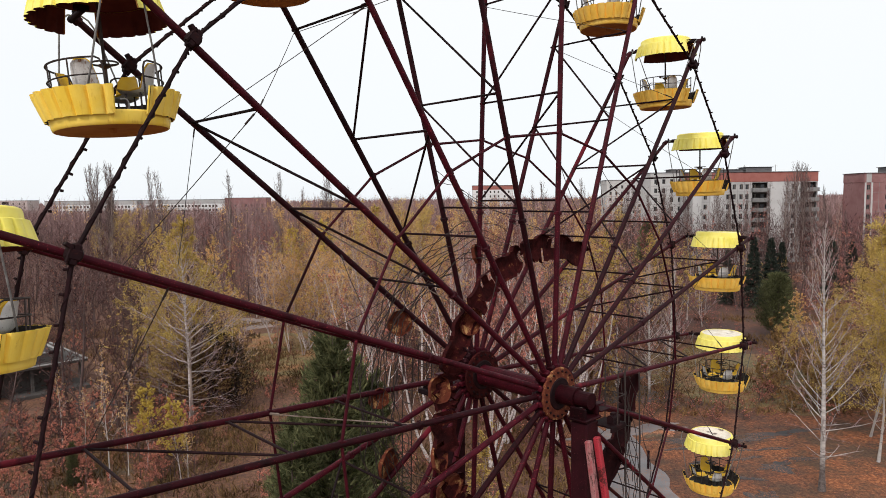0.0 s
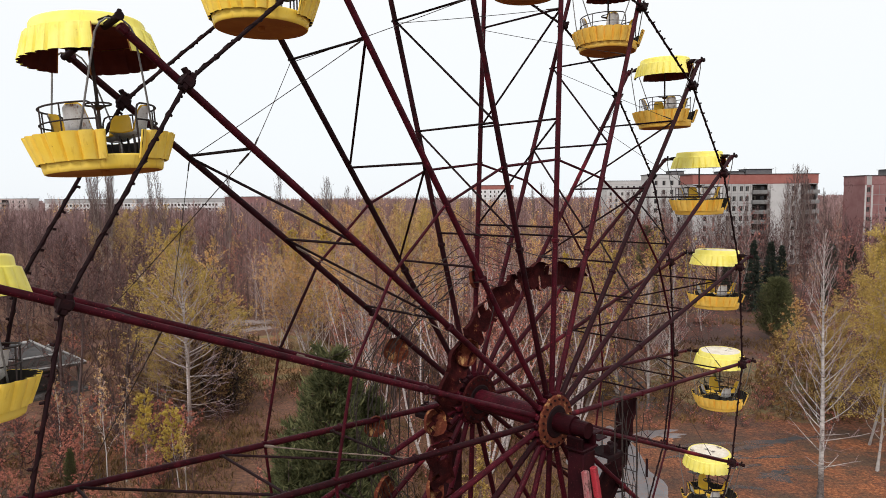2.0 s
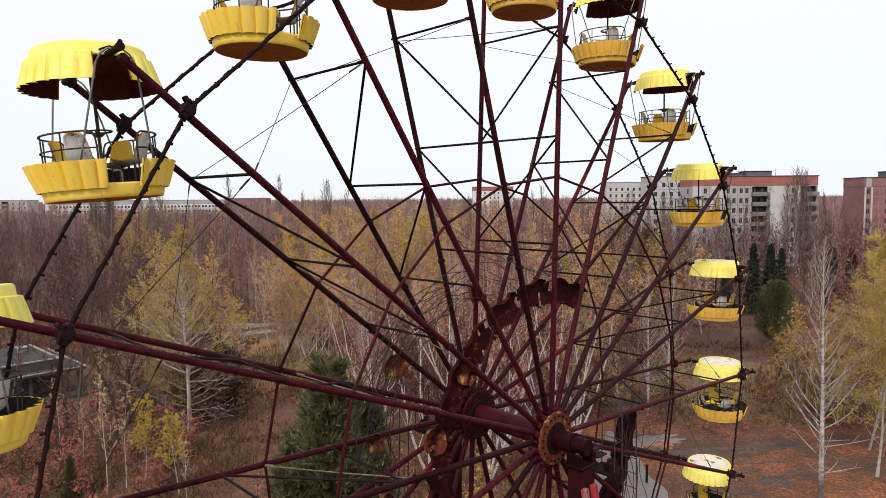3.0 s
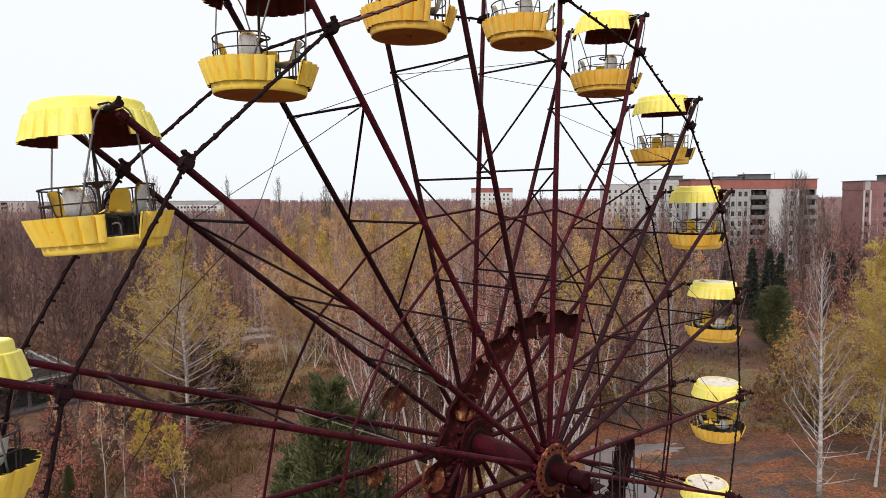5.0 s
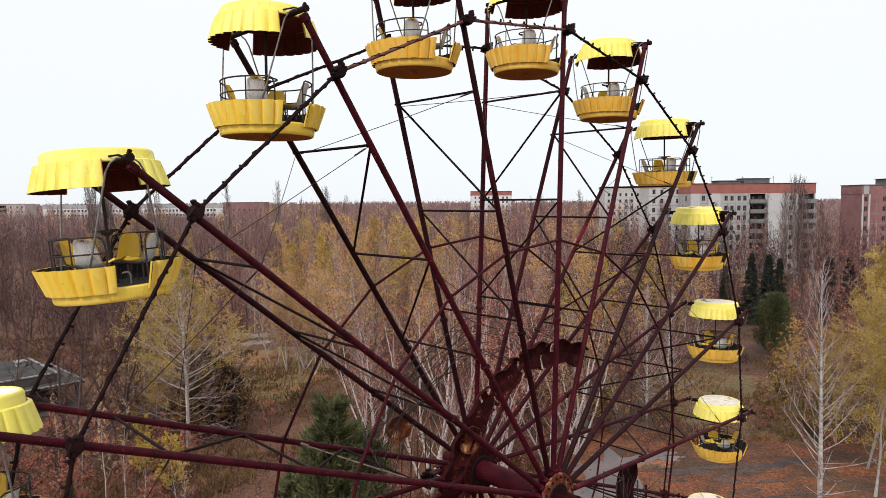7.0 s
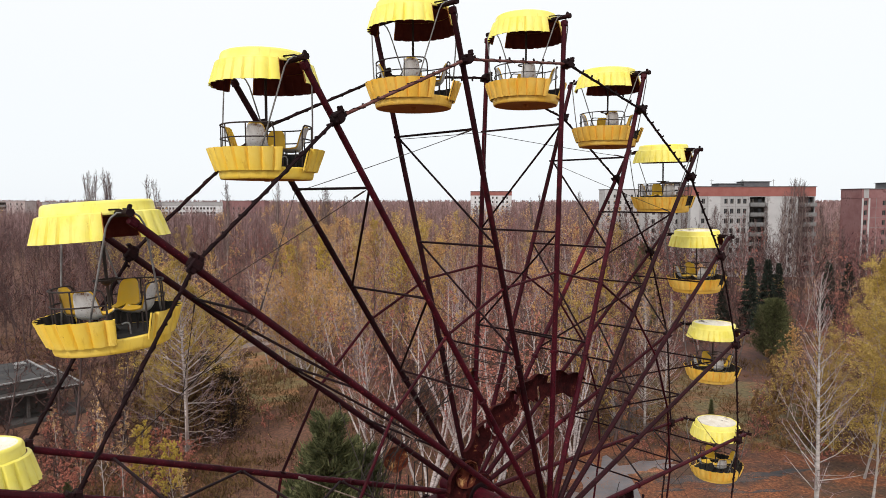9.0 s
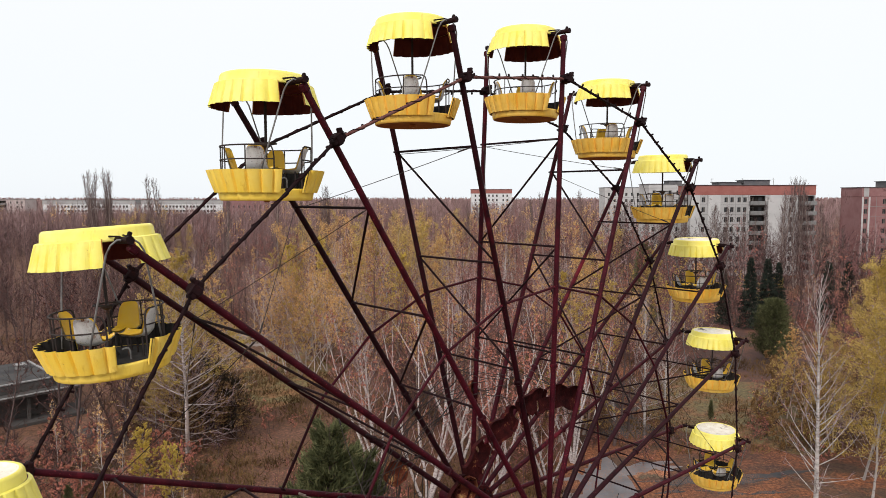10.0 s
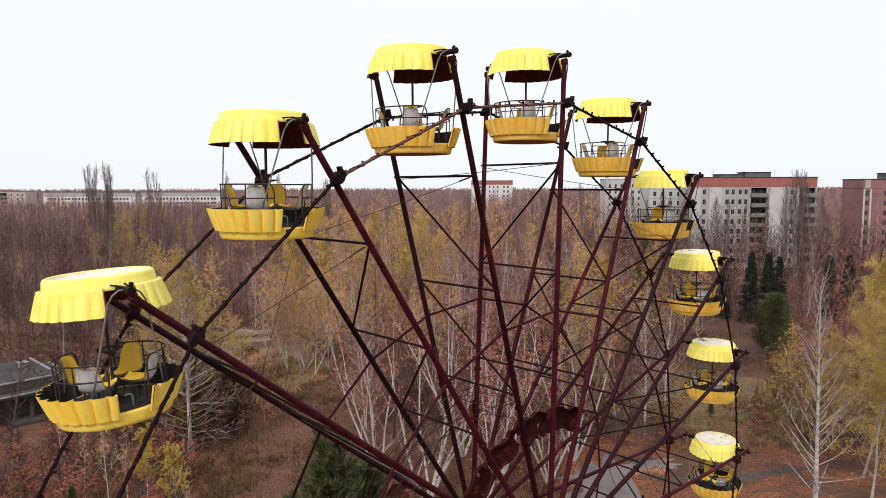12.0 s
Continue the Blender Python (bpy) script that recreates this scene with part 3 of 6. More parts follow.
            pts = [Vector((0, side * 0.98, 0.0)), Vector((sx * 0.09, side * 0.98, 0.01)), Vector((sx * 0.17, side * 0.97, -0.05)), Vector((sx * 0.23, side * 0.955, -0.16)), foot.lerp(Vector((sx * 0.25, side * 0.95, -0.22)), 0.5), foot]
            part("hanger_rod", Build().path(pts, 0.0125, 8).mesh("hanger_rod", grey_rod, True), g, None, "grey bent hanger rod")
    # turning wheel on its pole
    part("pole", Build().tube((0, 0, -1.57), (0, 0, 0.10), 0.022, n=10).tube((0, 0, -1.57), (0, 0, -1.50), 0.09, 0.05, 12).mesh("pole", wire), g)
    b = Build().path([(0.165 * math.cos(math.tau * i / 28), 0.165 * math.sin(math.tau * i / 28), -0.865) for i in range(28)], 0.013, 6, closed=True)
    for i in range(3):
        a = math.tau * i / 3
        b.tube((0, 0, -0.895), (0.165 * math.cos(a), 0.165 * math.sin(a), -0.865), 0.011, n=5)
    b.lathe([(0.000, -0.875), (0.075, -0.88), (0.075, -0.91), (0.03, -0.94), (0.000, -0.945)], n=14)
    part("hand_wheel", b.mesh("hand_wheel", wire), g, None, "dark metal hand wheel")
    # guard rails between the two door gaps: the ends of the top rail bend down to the floor
    for a0 in (-90 + 20, 90 + 20):
        a1 = a0 + 140
        def ring(a, z, r=0.70):
            return (r * math.cos(radians(a)), r * math.sin(radians(a)), z)
        top = [ring(a0, -1.56), ring(a0, -1.12), ring(a0 + 0.8, -1.02), ring(a0 + 3, -0.955), ring(a0 + 7, -0.93)]
        pts = top + [ring(a0 + 7 + (a1 - a0 - 14) * i / 20, -0.93) for i in range(1, 20)] + [ring(a0 + a1 - math.degrees(math.atan2(p[1], p[0])), p[2]) for p in reversed(top)]
        part("guard_rail", Build().path(pts, 0.0125, 6).mesh("guard_rail", wire), g)
        part("guard_rail", Build().path([ring(a0 + (a1 - a0) * i / 20, -1.14) for i in range(21)], 0.011, 6).mesh("guard_rail", wire), g)
        for i in range(1, 4):
            a = a0 + (a1 - a0) * i / 4
            part("rail_post", Build().tube(ring(a, -0.93), ring(a, -1.56, 0.695), 0.010, n=6).mesh("rail_post", wire), g)
    # step plate with a bent foot bar in the door gaps
    for side in (-1, 1):
        part("foot_bar", Build().path([(0.07, side * 0.50, -1.575), (0.07, side * 0.50, -1.46), (0.055, side * 0.50, -1.425), (0.02, side * 0.50, -1.415), (-0.03, side * 0.50, -1.425)], 0.011, 6).mesh("foot_bar", grey_rod), g, None, "bent grey foot bar")
    # four bucket seats facing the pole
    for i, a in enumerate((45, 135, 225, 315)):
        v, f = [], []
        prof = [(-0.23, -1.27), (-0.19, -1.30), (-0.02, -1.325), (0.10, -1.31), (0.165, -1.24), (0.20, -1.12), (0.235, -1.0), (0.262, -0.955), (0.272, -0.93)]
        half = [0.14, 0.17, 0.18, 0.175, 0.165, 0.155, 0.135, 0.115, 0.085]
        n = 8
        for (x, z), hw in zip(prof, half):
            for j in range(n + 1):
                u = j / n * 2 - 1
                curl = 0.05 * u * u
                v.append((x - curl * (0.9 if z > -1.25 else 0.0), hw * u, z + (curl if z <= -1.25 else 0.0)))
        rows = len(prof)
        f = [(r * (n + 1) + j, (r + 1) * (n + 1) + j, (r + 1) * (n + 1) + j + 1, r * (n + 1) + j + 1) for r in range(rows - 1) for j in range(n)]
        m = pose(0, 0, 0, 0, 0, a) @ pose(0.39, 0, 0)
        s = part("seat", Build().add([m @ Vector(p) for p in v], [tuple(reversed(q)) for q in f]).mesh("seat", yellow_seat, True), g, None, "yellow bucket seat")
        shell = [m @ Vector((p[0] + 0.018, p[1] * 1.02, p[2] - 0.018)) for p in v]
        part("seat_back", Build().add(shell, f).mesh("seat_back", seat_white, True), s, None, "worn white enamel seat shell with rust")
        for u in (-0.12, 0.12):
            for x in (-0.1, 0.1):
                part("seat_leg", Build().tube(m @ Vector((x, u, -1.31)), m @ Vector((x, u, -1.575)), 0.012, n=6).mesh("seat_leg", wire), s)
    return g


TILT = {0: -3.2, 19: 1.0}                     # stuck pivots, sideways and fore and aft
NOD = {0: -3.0, 19: -6.0}
rng = random.Random(3)
# the bright one has the lit side's yellow painted on
bright, deep = gondola(yellow_lit), gondola(yellow_low)
fresh = {0: bright, 9: deep}
for k in range(20):
    m = Matrix.Translation(WHEEL @ at_wheel(k, R_TIP, 0)) @ Matrix.Rotation(radians(43.91), 4, "Z") @ pose(0, 0, 0, NOD.get(k, 0), TILT.get(k, rng.uniform(-2.0, 2.0)), 0)
    if k in fresh:
        fresh[k].matrix_world = m
    else:
        copy_thing(bright if k in (1, 18, 19) else deep, m)


# ---- ground ----
def ground_material():
    m, n, l, b = shader("leaf_litter", (0.206, 0.096, 0.051), 0.95)
    big = noise_at(n, l, 0.035, 4, 0.6)
    mid = noise_at(n, l, 0.22, 6, 0.7)
    fine = noise_at(n, l, 4.2, 9, 0.78)
    litter = ramp(n, l, fine, [(0.34, (0.0412, 0.01152, 0.00612)), (0.5, (0.2112, 0.0672, 0.02346)), (0.64, (0.5356, 0.2064, 0.08364))])
    grass = ramp(n, l, fine, [(0.36, (0.034, 0.016, 0.0098)), (0.62, (0.122, 0.067, 0.037))])
    bare = ramp(n, l, fine, [(0.36, (0.02472, 0.01056, 0.00918)), (0.62, (0.07725, 0.03648, 0.0306))])
    c = mix(n, l, ramp(n, l, mid, [(0.42, (0, 0, 0)), (0.59, (1, 1, 1))]), grass, litter)
    c = mix(n, l, ramp(n, l, big, [(0.40, (0, 0, 0)), (0.62, (1, 1, 1))]), c, bare)
    co = n.new("ShaderNodeTexCoord")
    xyz = n.new("ShaderNodeSeparateXYZ")
    l.new(co.outputs["Object"], xyz.inputs[0])
    east = n.new("ShaderNodeMapRange")
    east.inputs["From Min"].default_value, east.inputs["From Max"].default_value = -2.0, 14.0
    l.new(xyz.outputs["X"], east.inputs["Value"])
    worn = ramp(n, l, mid, [(0.45, (0, 0, 0)), (0.55, (1, 1, 1))])
    thin = mix(n, l, worn, grass, ramp(n, l, fine, [(0.36, (0.044, 0.0225, 0.0160)), (0.62, (0.165, 0.088, 0.060))]))
    c = mix(n, l, east.outputs[0], mix(n, l, 0.20, thin, litter), c)
    blot = ramp(n, l, noise_at(n, l, 0.75, 7, 0.72, squash=(0.6, 1.3, 1)), [(0.55, (0, 0, 0)), (0.62, (1, 1, 1))])
    c = mix(n, l, blot, c, mix(n, l, 0.45, bare, c))
    l.new(c, b.inputs["Base Color"])
    bump(n, l, b, fine, 0.3, 0.08)
    return m


def asphalt_material(name, tone, rough=0.7, strewn=0.0):
    m, n, l, b = shader(name, tone, rough)
    big, fine = noise_at(n, l, 0.5, 6, 0.7), noise_at(n, l, 14, 5, 0.7)
    c = mix(n, l, ramp(n, l, big, [(0.35, (0, 0, 0)), (0.7, (1, 1, 1))]), tuple(v * 0.7 for v in tone), tuple(v * 1.2 for v in tone))
    leaves = ramp(n, l, fine, [(0.56 - strewn, (0, 0, 0)), (0.61 - strewn, (1, 1, 1))])
    drift = ramp(n, l, noise_at(n, l, 0.35, 5, 0.65), [(0.45 - 2 * strewn, (0, 0, 0)), (0.58 - 2 * strewn, (1, 1, 1))])
    c = mix(n, l, mix(n, l, 1.0, leaves, drift, "MULTIPLY"), c, (0.30, 0.115, 0.042))
    l.new(c, b.inputs["Base Color"])
    bump(n, l, b, fine, 0.3, 0.02)
    return m


litter_mat = ground_material()
asphalt = asphalt_material("old_asphalt", (0.165, 0.162, 0.174), 0.42, 0.02)
asphalt_wet = asphalt_material("damp_asphalt", (0.034, 0.033, 0.036), 0.7, 0.03)
pale_path = asphalt_material("pale_path", (0.25, 0.20, 0.185))


def glade_material(name, k):
    m, n, l, b = shader(name, (0.12, 0.08, 0.045), 0.95)
    mid, fine = noise_at(n, l, 0.3, 6, 0.7), noise_at(n, l, 2.6, 9, 0.78)
    dull = ramp(n, l, fine, [(0.36, (0.042 * k, 0.030 * k, 0.014 * k)), (0.62, (0.18 * k, 0.142 * k, 0.062 * k))])
    leafy = ramp(n, l, fine, [(0.36, (0.06 * k, 0.026 * k, 0.013 * k)), (0.62, (0.26 * k, 0.125 * k, 0.055 * k))])
    l.new(mix(n, l, ramp(n, l, mid, [(0.45, (0, 0, 0)), (0.60, (1, 1, 1))]), dull, leafy), b.inputs["Base Color"])
    bump(n, l, b, fine, 0.6, 0.08)
    return m


def drift_material(name, k):
    m, n, l, b = shader(name, (0.2, 0.1, 0.05), 0.95)
    mid, fine = noise_at(n, l, 0.4, 6, 0.7), noise_at(n, l, 5.0, 9, 0.78)
    leafy = ramp(n, l, fine, [(0.34, (0.045, 0.017, 0.011)), (0.5, (0.17 * k, 0.066 * k, 0.034 * k)), (0.64, (0.34 * k, 0.15 * k, 0.075 * k))])
    mossy = ramp(n, l, fine, [(0.36, (0.035, 0.024, 0.016)), (0.62, (0.15, 0.105, 0.065))])
    l.new(mix(n, l, ramp(n, l, mid, [(0.42, (0, 0, 0)), (0.58, (1, 1, 1))]), mossy, leafy), b.inputs["Base Color"])
    bump(n, l, b, fine, 0.5, 0.08)
    return m


drift_mat, fresh_drift = drift_material("rusty_leaf_drift", 1.3), drift_material("fresh_leaf_drift", 2.0)
glade, meadow = glade_material("dry_glade_grass", 1.0), glade_material("dry_meadow_grass", 1.7)


def ground_height(x, y):
    d = math.hypot(x - 5, y - 20)
    k = min(1.0, max(0.0, (d - 30) / 60))
    return k * 0.5 * noise.noise(Vector((x * 0.02, y * 0.02, 0.3)))


steps = [0]
while steps[-1] < 5000:
    steps.append(steps[-1] + max(4.0, steps[-1] * 0.09))
axis = [-s for s in reversed(steps[1:])] + steps
v = [(x, y + 40, ground_height(x, y + 40) if max(abs(x), abs(y)) < 300 else 0) for y in axis for x in axis]
k = len(axis)
me = bpy.data.meshes.new("ground")
me.from_pydata(v, [], [(j * k + i, j * k + i + 1, (j + 1) * k + i + 1, (j + 1) * k + i) for j in range(k - 1) for i in range(k - 1)])
me.materials.append(litter_mat)
me.polygons.foreach_set("use_smooth", [True] * len(me.polygons))
tagged(new("ground", me), "brown autumn ground covered with fallen leaves", "ground", kind="structure")


def patch(name, x, y, rx, ry, turn, mat, label, lift=0.03, ragged=0.30, seed=0, kind="structure", category="pavement"):
    """A worn patch of paving with a frayed outline that follows the ground."""
    rnd = random.Random(seed)
    n, rings = 80, 5
    ph = [rnd.uniform(0, 6.3) for _ in range(4)]
    b = Build()
    pts = []
    for q in range(rings + 1):
        for i in range(n):
            a = math.tau * i / n
            s = 1 + ragged * (math.sin(2 * a + ph[0]) * 0.5 + math.sin(3 * a + ph[1]) * 0.5 + math.sin(5 * a + ph[2]) * 0.4 + math.sin(9 * a + ph[3]) * 0.35 + math.sin(16 * a + ph[0]) * 0.2)
            px, py = rx * s * q / rings * math.cos(a), ry * s * q / rings * math.sin(a)
            wx, wy = x + px * math.cos(turn) - py * math.sin(turn), y + px * math.sin(turn) + py * math.cos(turn)
            pts.append((wx, wy, ground_height(wx, wy) + (lift if q < rings else -0.03)))
    f = [(q * n + i, (q + 1) * n + i, (q + 1) * n + (i + 1) % n, q * n + (i + 1) % n) for q in range(rings) for i in range(n)]
    b.add(pts, f)
    return tagged(new(name, b.mesh(name, mat)), label, category, kind=kind)


patch("pavement", 12.7, 44.0, 2.8, 13.0, 0.08, asphalt, "grey cracked asphalt drive with leaves along its edges", seed=1, ragged=0.32)
patch("pavement", 15.6, 53.4, 4.4, 1.2, 0.25, asphalt, "grey cracked asphalt drive with leaves along its edges", 0.045, 0.4, 21)
for i, (x, y, rx, ry, a) in enumerate([(19.6, 51.4, 3.4, 0.65, 0.10), (23.6, 51.0, 1.8, 0.55, 0.30), (26.8, 52.4, 2.8, 0.60, 0.22), (21.6, 49.4, 1.6, 0.40, -0.1), (23.4, 45.8, 1.5, 0.75, 0.10), (21.9, 47.4, 1.2, 0.30, 0.3), (20.3, 41.0, 0.8, 1.3, 0.2), (18.4, 46.6, 0.9, 0.5, 0.5), (26.0, 47.2, 1.7, 0.35, 0.15), (20.2, 44.0, 1.3, 0.3, 0.0), (24.8, 49.2, 1.2, 0.28, 0.2), (17.6, 49.4, 0.8, 0.3, 0.2), (17.3, 62.5, 1.8, 1.9, 0.3)]):
    patch("pavement", x, y, rx, ry, a, asphalt_wet, "damp grey asphalt showing between leaf drifts", 0.035, 0.55, 2 + i)
patch("pavement", 18.0, 66.5, 3.6, 5.6, -0.1, asphalt_wet, "damp leaf-strewn paving at the edge of the wood", 0.03, 0.5, 33)
patch("ground", -20.5, 84.0, 6.0, 17.0, 0.22, meadow, "pale golden-brown dry grass of the small clearing", 0.02, 0.2, 32, category="ground")
patch("ground", 30.5, 70.5, 11.0, 14.0, 0.25, glade, "dull olive-brown dry grass of the glade", 0.02, 0.18, 31, category="ground")
patch("ground", -27.5, 50.5, 9.5, 11.0, 0.3, drift_mat, "rust-brown leaf drifts between low shrubs", 0.02, 0.25, 41, category="ground")
patch("ground", 18.3, 67.6, 1.3, 2.6, 0.1, fresh_drift, "bright orange drift of freshly fallen leaves", 0.05, 0.4, 42, category="ground")
patch("ground", 17.2, 52.6, 1.5, 0.8, 0.1, fresh_drift, "bright orange drift of freshly fallen leaves", 0.06, 0.4, 43, category="ground")
patch("pavement", -31.0, 106.0, 4.4, 3.0, 0.1, pale_path, "pale concrete path in the wood", seed=7)
patch("pavement", -28.4, 101.0, 1.8, 3.4, -0.6, pale_path, "pale concrete path in the wood", seed=8)
patch("pavement", -33.4, 62.0, 2.0, 1.8, 0.3, asphalt_wet, "grey puddled paving before the low pavilion", seed=9)
post = thing("bollard", pose(14.3, 45.8, 0), "short dark steel bollard on cracked asphalt", "bollard")
part("shaft", Build().tube((0, 0, -0.1), (0, 0, 1.25), 0.085, n=12).mesh("shaft", steel_dark), post)
part("cap", Build().tube((0, 0, 1.25), (0, 0, 1.32), 0.11, 0.07, 12).mesh("cap", steel_dark), post)

# ---- woodland ----
def birch_bark():
    m, n, l, b = shader("birch_bark", (0.6, 0.57, 0.54), 0.8)
    band = noise_at(n, l, 2.2, 5, 0.7, squash=(1, 1, 5))
    c = ramp(n, l, band, [(0.36, (0.05, 0.04, 0.04)), (0.43, (0.38, 0.325, 0.31)), (0.7, (0.74, 0.67, 0.645))])
    l.new(c, b.inputs["Base Color"])
    return m


def footed_bark():
    """Pale birch bark over a dark, rugged foot."""
    m, n, l, b = shader("footed_birch_bark", (0.5, 0.47, 0.45), 0.85)
    band, fine = noise_at(n, l, 1.8, 5, 0.7, squash=(1, 1, 4)), noise_at(n, l, 9.0, 5, 0.7)
    pale = ramp(n, l, band, [(0.36, (0.07, 0.055, 0.05)), (0.44, (0.33, 0.30, 0.285)), (0.7, (0.58, 0.54, 0.51))])
    co, xyz, up = n.new("ShaderNodeTexCoord"), n.new("ShaderNodeSeparateXYZ"), n.new("ShaderNodeMapRange")
    l.new(co.outputs["Object"], xyz.inputs[0])
    l.new(xyz.outputs["Z"], up.inputs["Value"])
    up.inputs["From Min"].default_value, up.inputs["From Max"].default_value = 0.8, 4.2
    foot = ramp(n, l, fine, [(0.35, (0.045, 0.035, 0.032)), (0.65, (0.16, 0.13, 0.12))])
    l.new(mix(n, l, ramp(n, l, mix(n, l, 0.4, up.outputs[0], band), [(0.30, (0, 0, 0)), (0.52, (1, 1, 1))]), foot, pale), b.inputs["Base Color"])
    bump(n, l, b, fine, 0.4, 0.02)
    return m


bark_birch, bark_footed = birch_bark(), footed_bark()
bark_brown = painted("brown_bark", (0.085, 0.0573, 0.0525), (0.13, 0.0907, 0.0859), (0.05, 0.0334, 0.0303), 0.6, 3.0, 0.9)
bark_dim = painted("dim_birch_bark", (0.24, 0.185, 0.16), (0.42, 0.35, 0.31), (0.08, 0.06, 0.05), 0.57, 1.5, 0.9)
bark_silver = painted("silver_birch_bark", (0.33, 0.305, 0.29), (0.58, 0.545, 0.52), (0.075, 0.058, 0.052), 0.535, 1.8, 0.9)
twig_purple = island_mat("purple_brown_twigs", [(0.0, (0.1133, 0.048, 0.0459)), (0.5, (0.2987, 0.1325, 0.1204)), (1.0, (0.5562, 0.288, 0.2652))], 0.9, 0.0, 0.6)
twig_grey = island_mat("grey_twigs", [(0.0, (0.1751, 0.08352, 0.08762)), (1.0, (0.4635, 0.2515, 0.2576))], 0.9, 0.0, 0.4)
twig_dark = island_mat("dark_twigs", [(0.0, (0.04326, 0.02304, 0.02346)), (0.5, (0.1009, 0.05472, 0.05304)), (1.0, (0.206, 0.12, 0.1142))], 0.9)
twig_dusk = island_mat("dusky_twigs", [(0.0, (0.090, 0.0545, 0.054)), (0.5, (0.205, 0.124, 0.120)), (1.0, (0.355, 0.232, 0.223))], 0.9, 0.0, 0.6)
twig_ruddy = island_mat("ruddy_twigs", [(0.0, (0.09, 0.0329, 0.0313)), (0.5, (0.22, 0.0844, 0.0788)), (1.0, (0.42, 0.182, 0.1667))], 0.9, 0.0, 0.4)
# Twigs of the far wood, paled by distance haze put into the colour.
twig_hazed = island_mat("hazed_distant_twigs", [(0.0, (0.206, 0.1267, 0.1244)), (0.5, (0.3708, 0.24, 0.2326)), (1.0, (0.515, 0.3696, 0.3621))], 0.95, 0.0, 0.6)
twig_poplar = island_mat("poplar_twigs", [(0.0, (0.095, 0.064, 0.062)), (1.0, (0.25, 0.178, 0.166))], 0.9, 0.0, 0.3)
twig_white = island_mat("white_birch_twigs", [(0.0, (0.42, 0.3069, 0.295)), (1.0, (0.88, 0.7161, 0.7))], 0.85, 0.0, 0.4)
twig_pale = island_mat("pale_twigs", [(0.0, (0.309, 0.2098, 0.2142)), (1.0, (0.6798, 0.5089, 0.5304))], 0.85)
leaf_gold = island_mat("gold_leaves", [(0.0, (0.4635, 0.264, 0.102)), (0.5, (0.8034, 0.504, 0.1938)), (1.0, (0.96, 0.7104, 0.3366))], 0.7, 0.5, 0.1)
leaf_olive = island_mat("olive_leaves", [(0.0, (0.33, 0.24, 0.078)), (0.5, (0.61, 0.445, 0.135)), (1.0, (0.86, 0.645, 0.23))], 0.7, 0.5, 0.1)
leaf_birch = island_mat("yellow_birch_leaves", [(0.0, (0.37, 0.275, 0.066)), (0.5, (0.66, 0.50, 0.13)), (1.0, (0.90, 0.70, 0.24))], 0.7, 0.5, 0.1)
leaf_rust = island_mat("rust_leaves", [(0.0, (0.28, 0.094, 0.072)), (0.5, (0.58, 0.217, 0.155)), (1.0, (0.8, 0.373, 0.2626))], 0.75, 0.3, 0.35)
leaf_dead = island_mat("dead_brown_leaves", [(0.0, (0.0824, 0.0384, 0.03264)), (0.5, (0.1751, 0.0816, 0.06732)), (1.0, (0.309, 0.1536, 0.1173))], 0.8, 0.2, 0.35)
leaf_lime = island_mat("lime_leaves", [(0.0, (0.50, 0.35, 0.06)), (0.5, (0.80, 0.62, 0.13)), (1.0, (0.95, 0.80, 0.24))], 0.7, 0.45, 0.2)
leaf_bush = island_mat("dull_olive_leaves", [(0.0, (0.1648, 0.08928, 0.0408)), (0.5, (0.3296, 0.2009, 0.0816)), (1.0, (0.515, 0.3303, 0.1428))], 0.7, 0.35, 0.2)
needle = island_mat("pine_needles", [(0.0, (0.075, 0.090, 0.045)), (0.5, (0.175, 0.202, 0.095)), (1.0, (0.33, 0.345, 0.165))], 0.7, 0.4)
needle_brown = island_mat("brownish_needles", [(0.0, (0.026, 0.024, 0.015)), (0.5, (0.055, 0.050, 0.030)), (1.0, (0.10, 0.092, 0.055))], 0.75, 0.15)
needle_dark = island_mat("spruce_needles", [(0.0, (0.024, 0.036, 0.030)), (1.0, (0.075, 0.098, 0.075))], 0.75, 0.15)


def unit(a):
    return a / np.maximum(np.linalg.norm(a, axis=-1, keepdims=True), 1e-9)


def frames_of(d):
    ref = np.where(np.abs(d[:, 2:3]) > 0.9, np.array([[1.0, 0, 0]]), np.array([[0, 0, 1.0]]))
    a = unit(np.cross(d, ref))
    return a, np.cross(d, a)


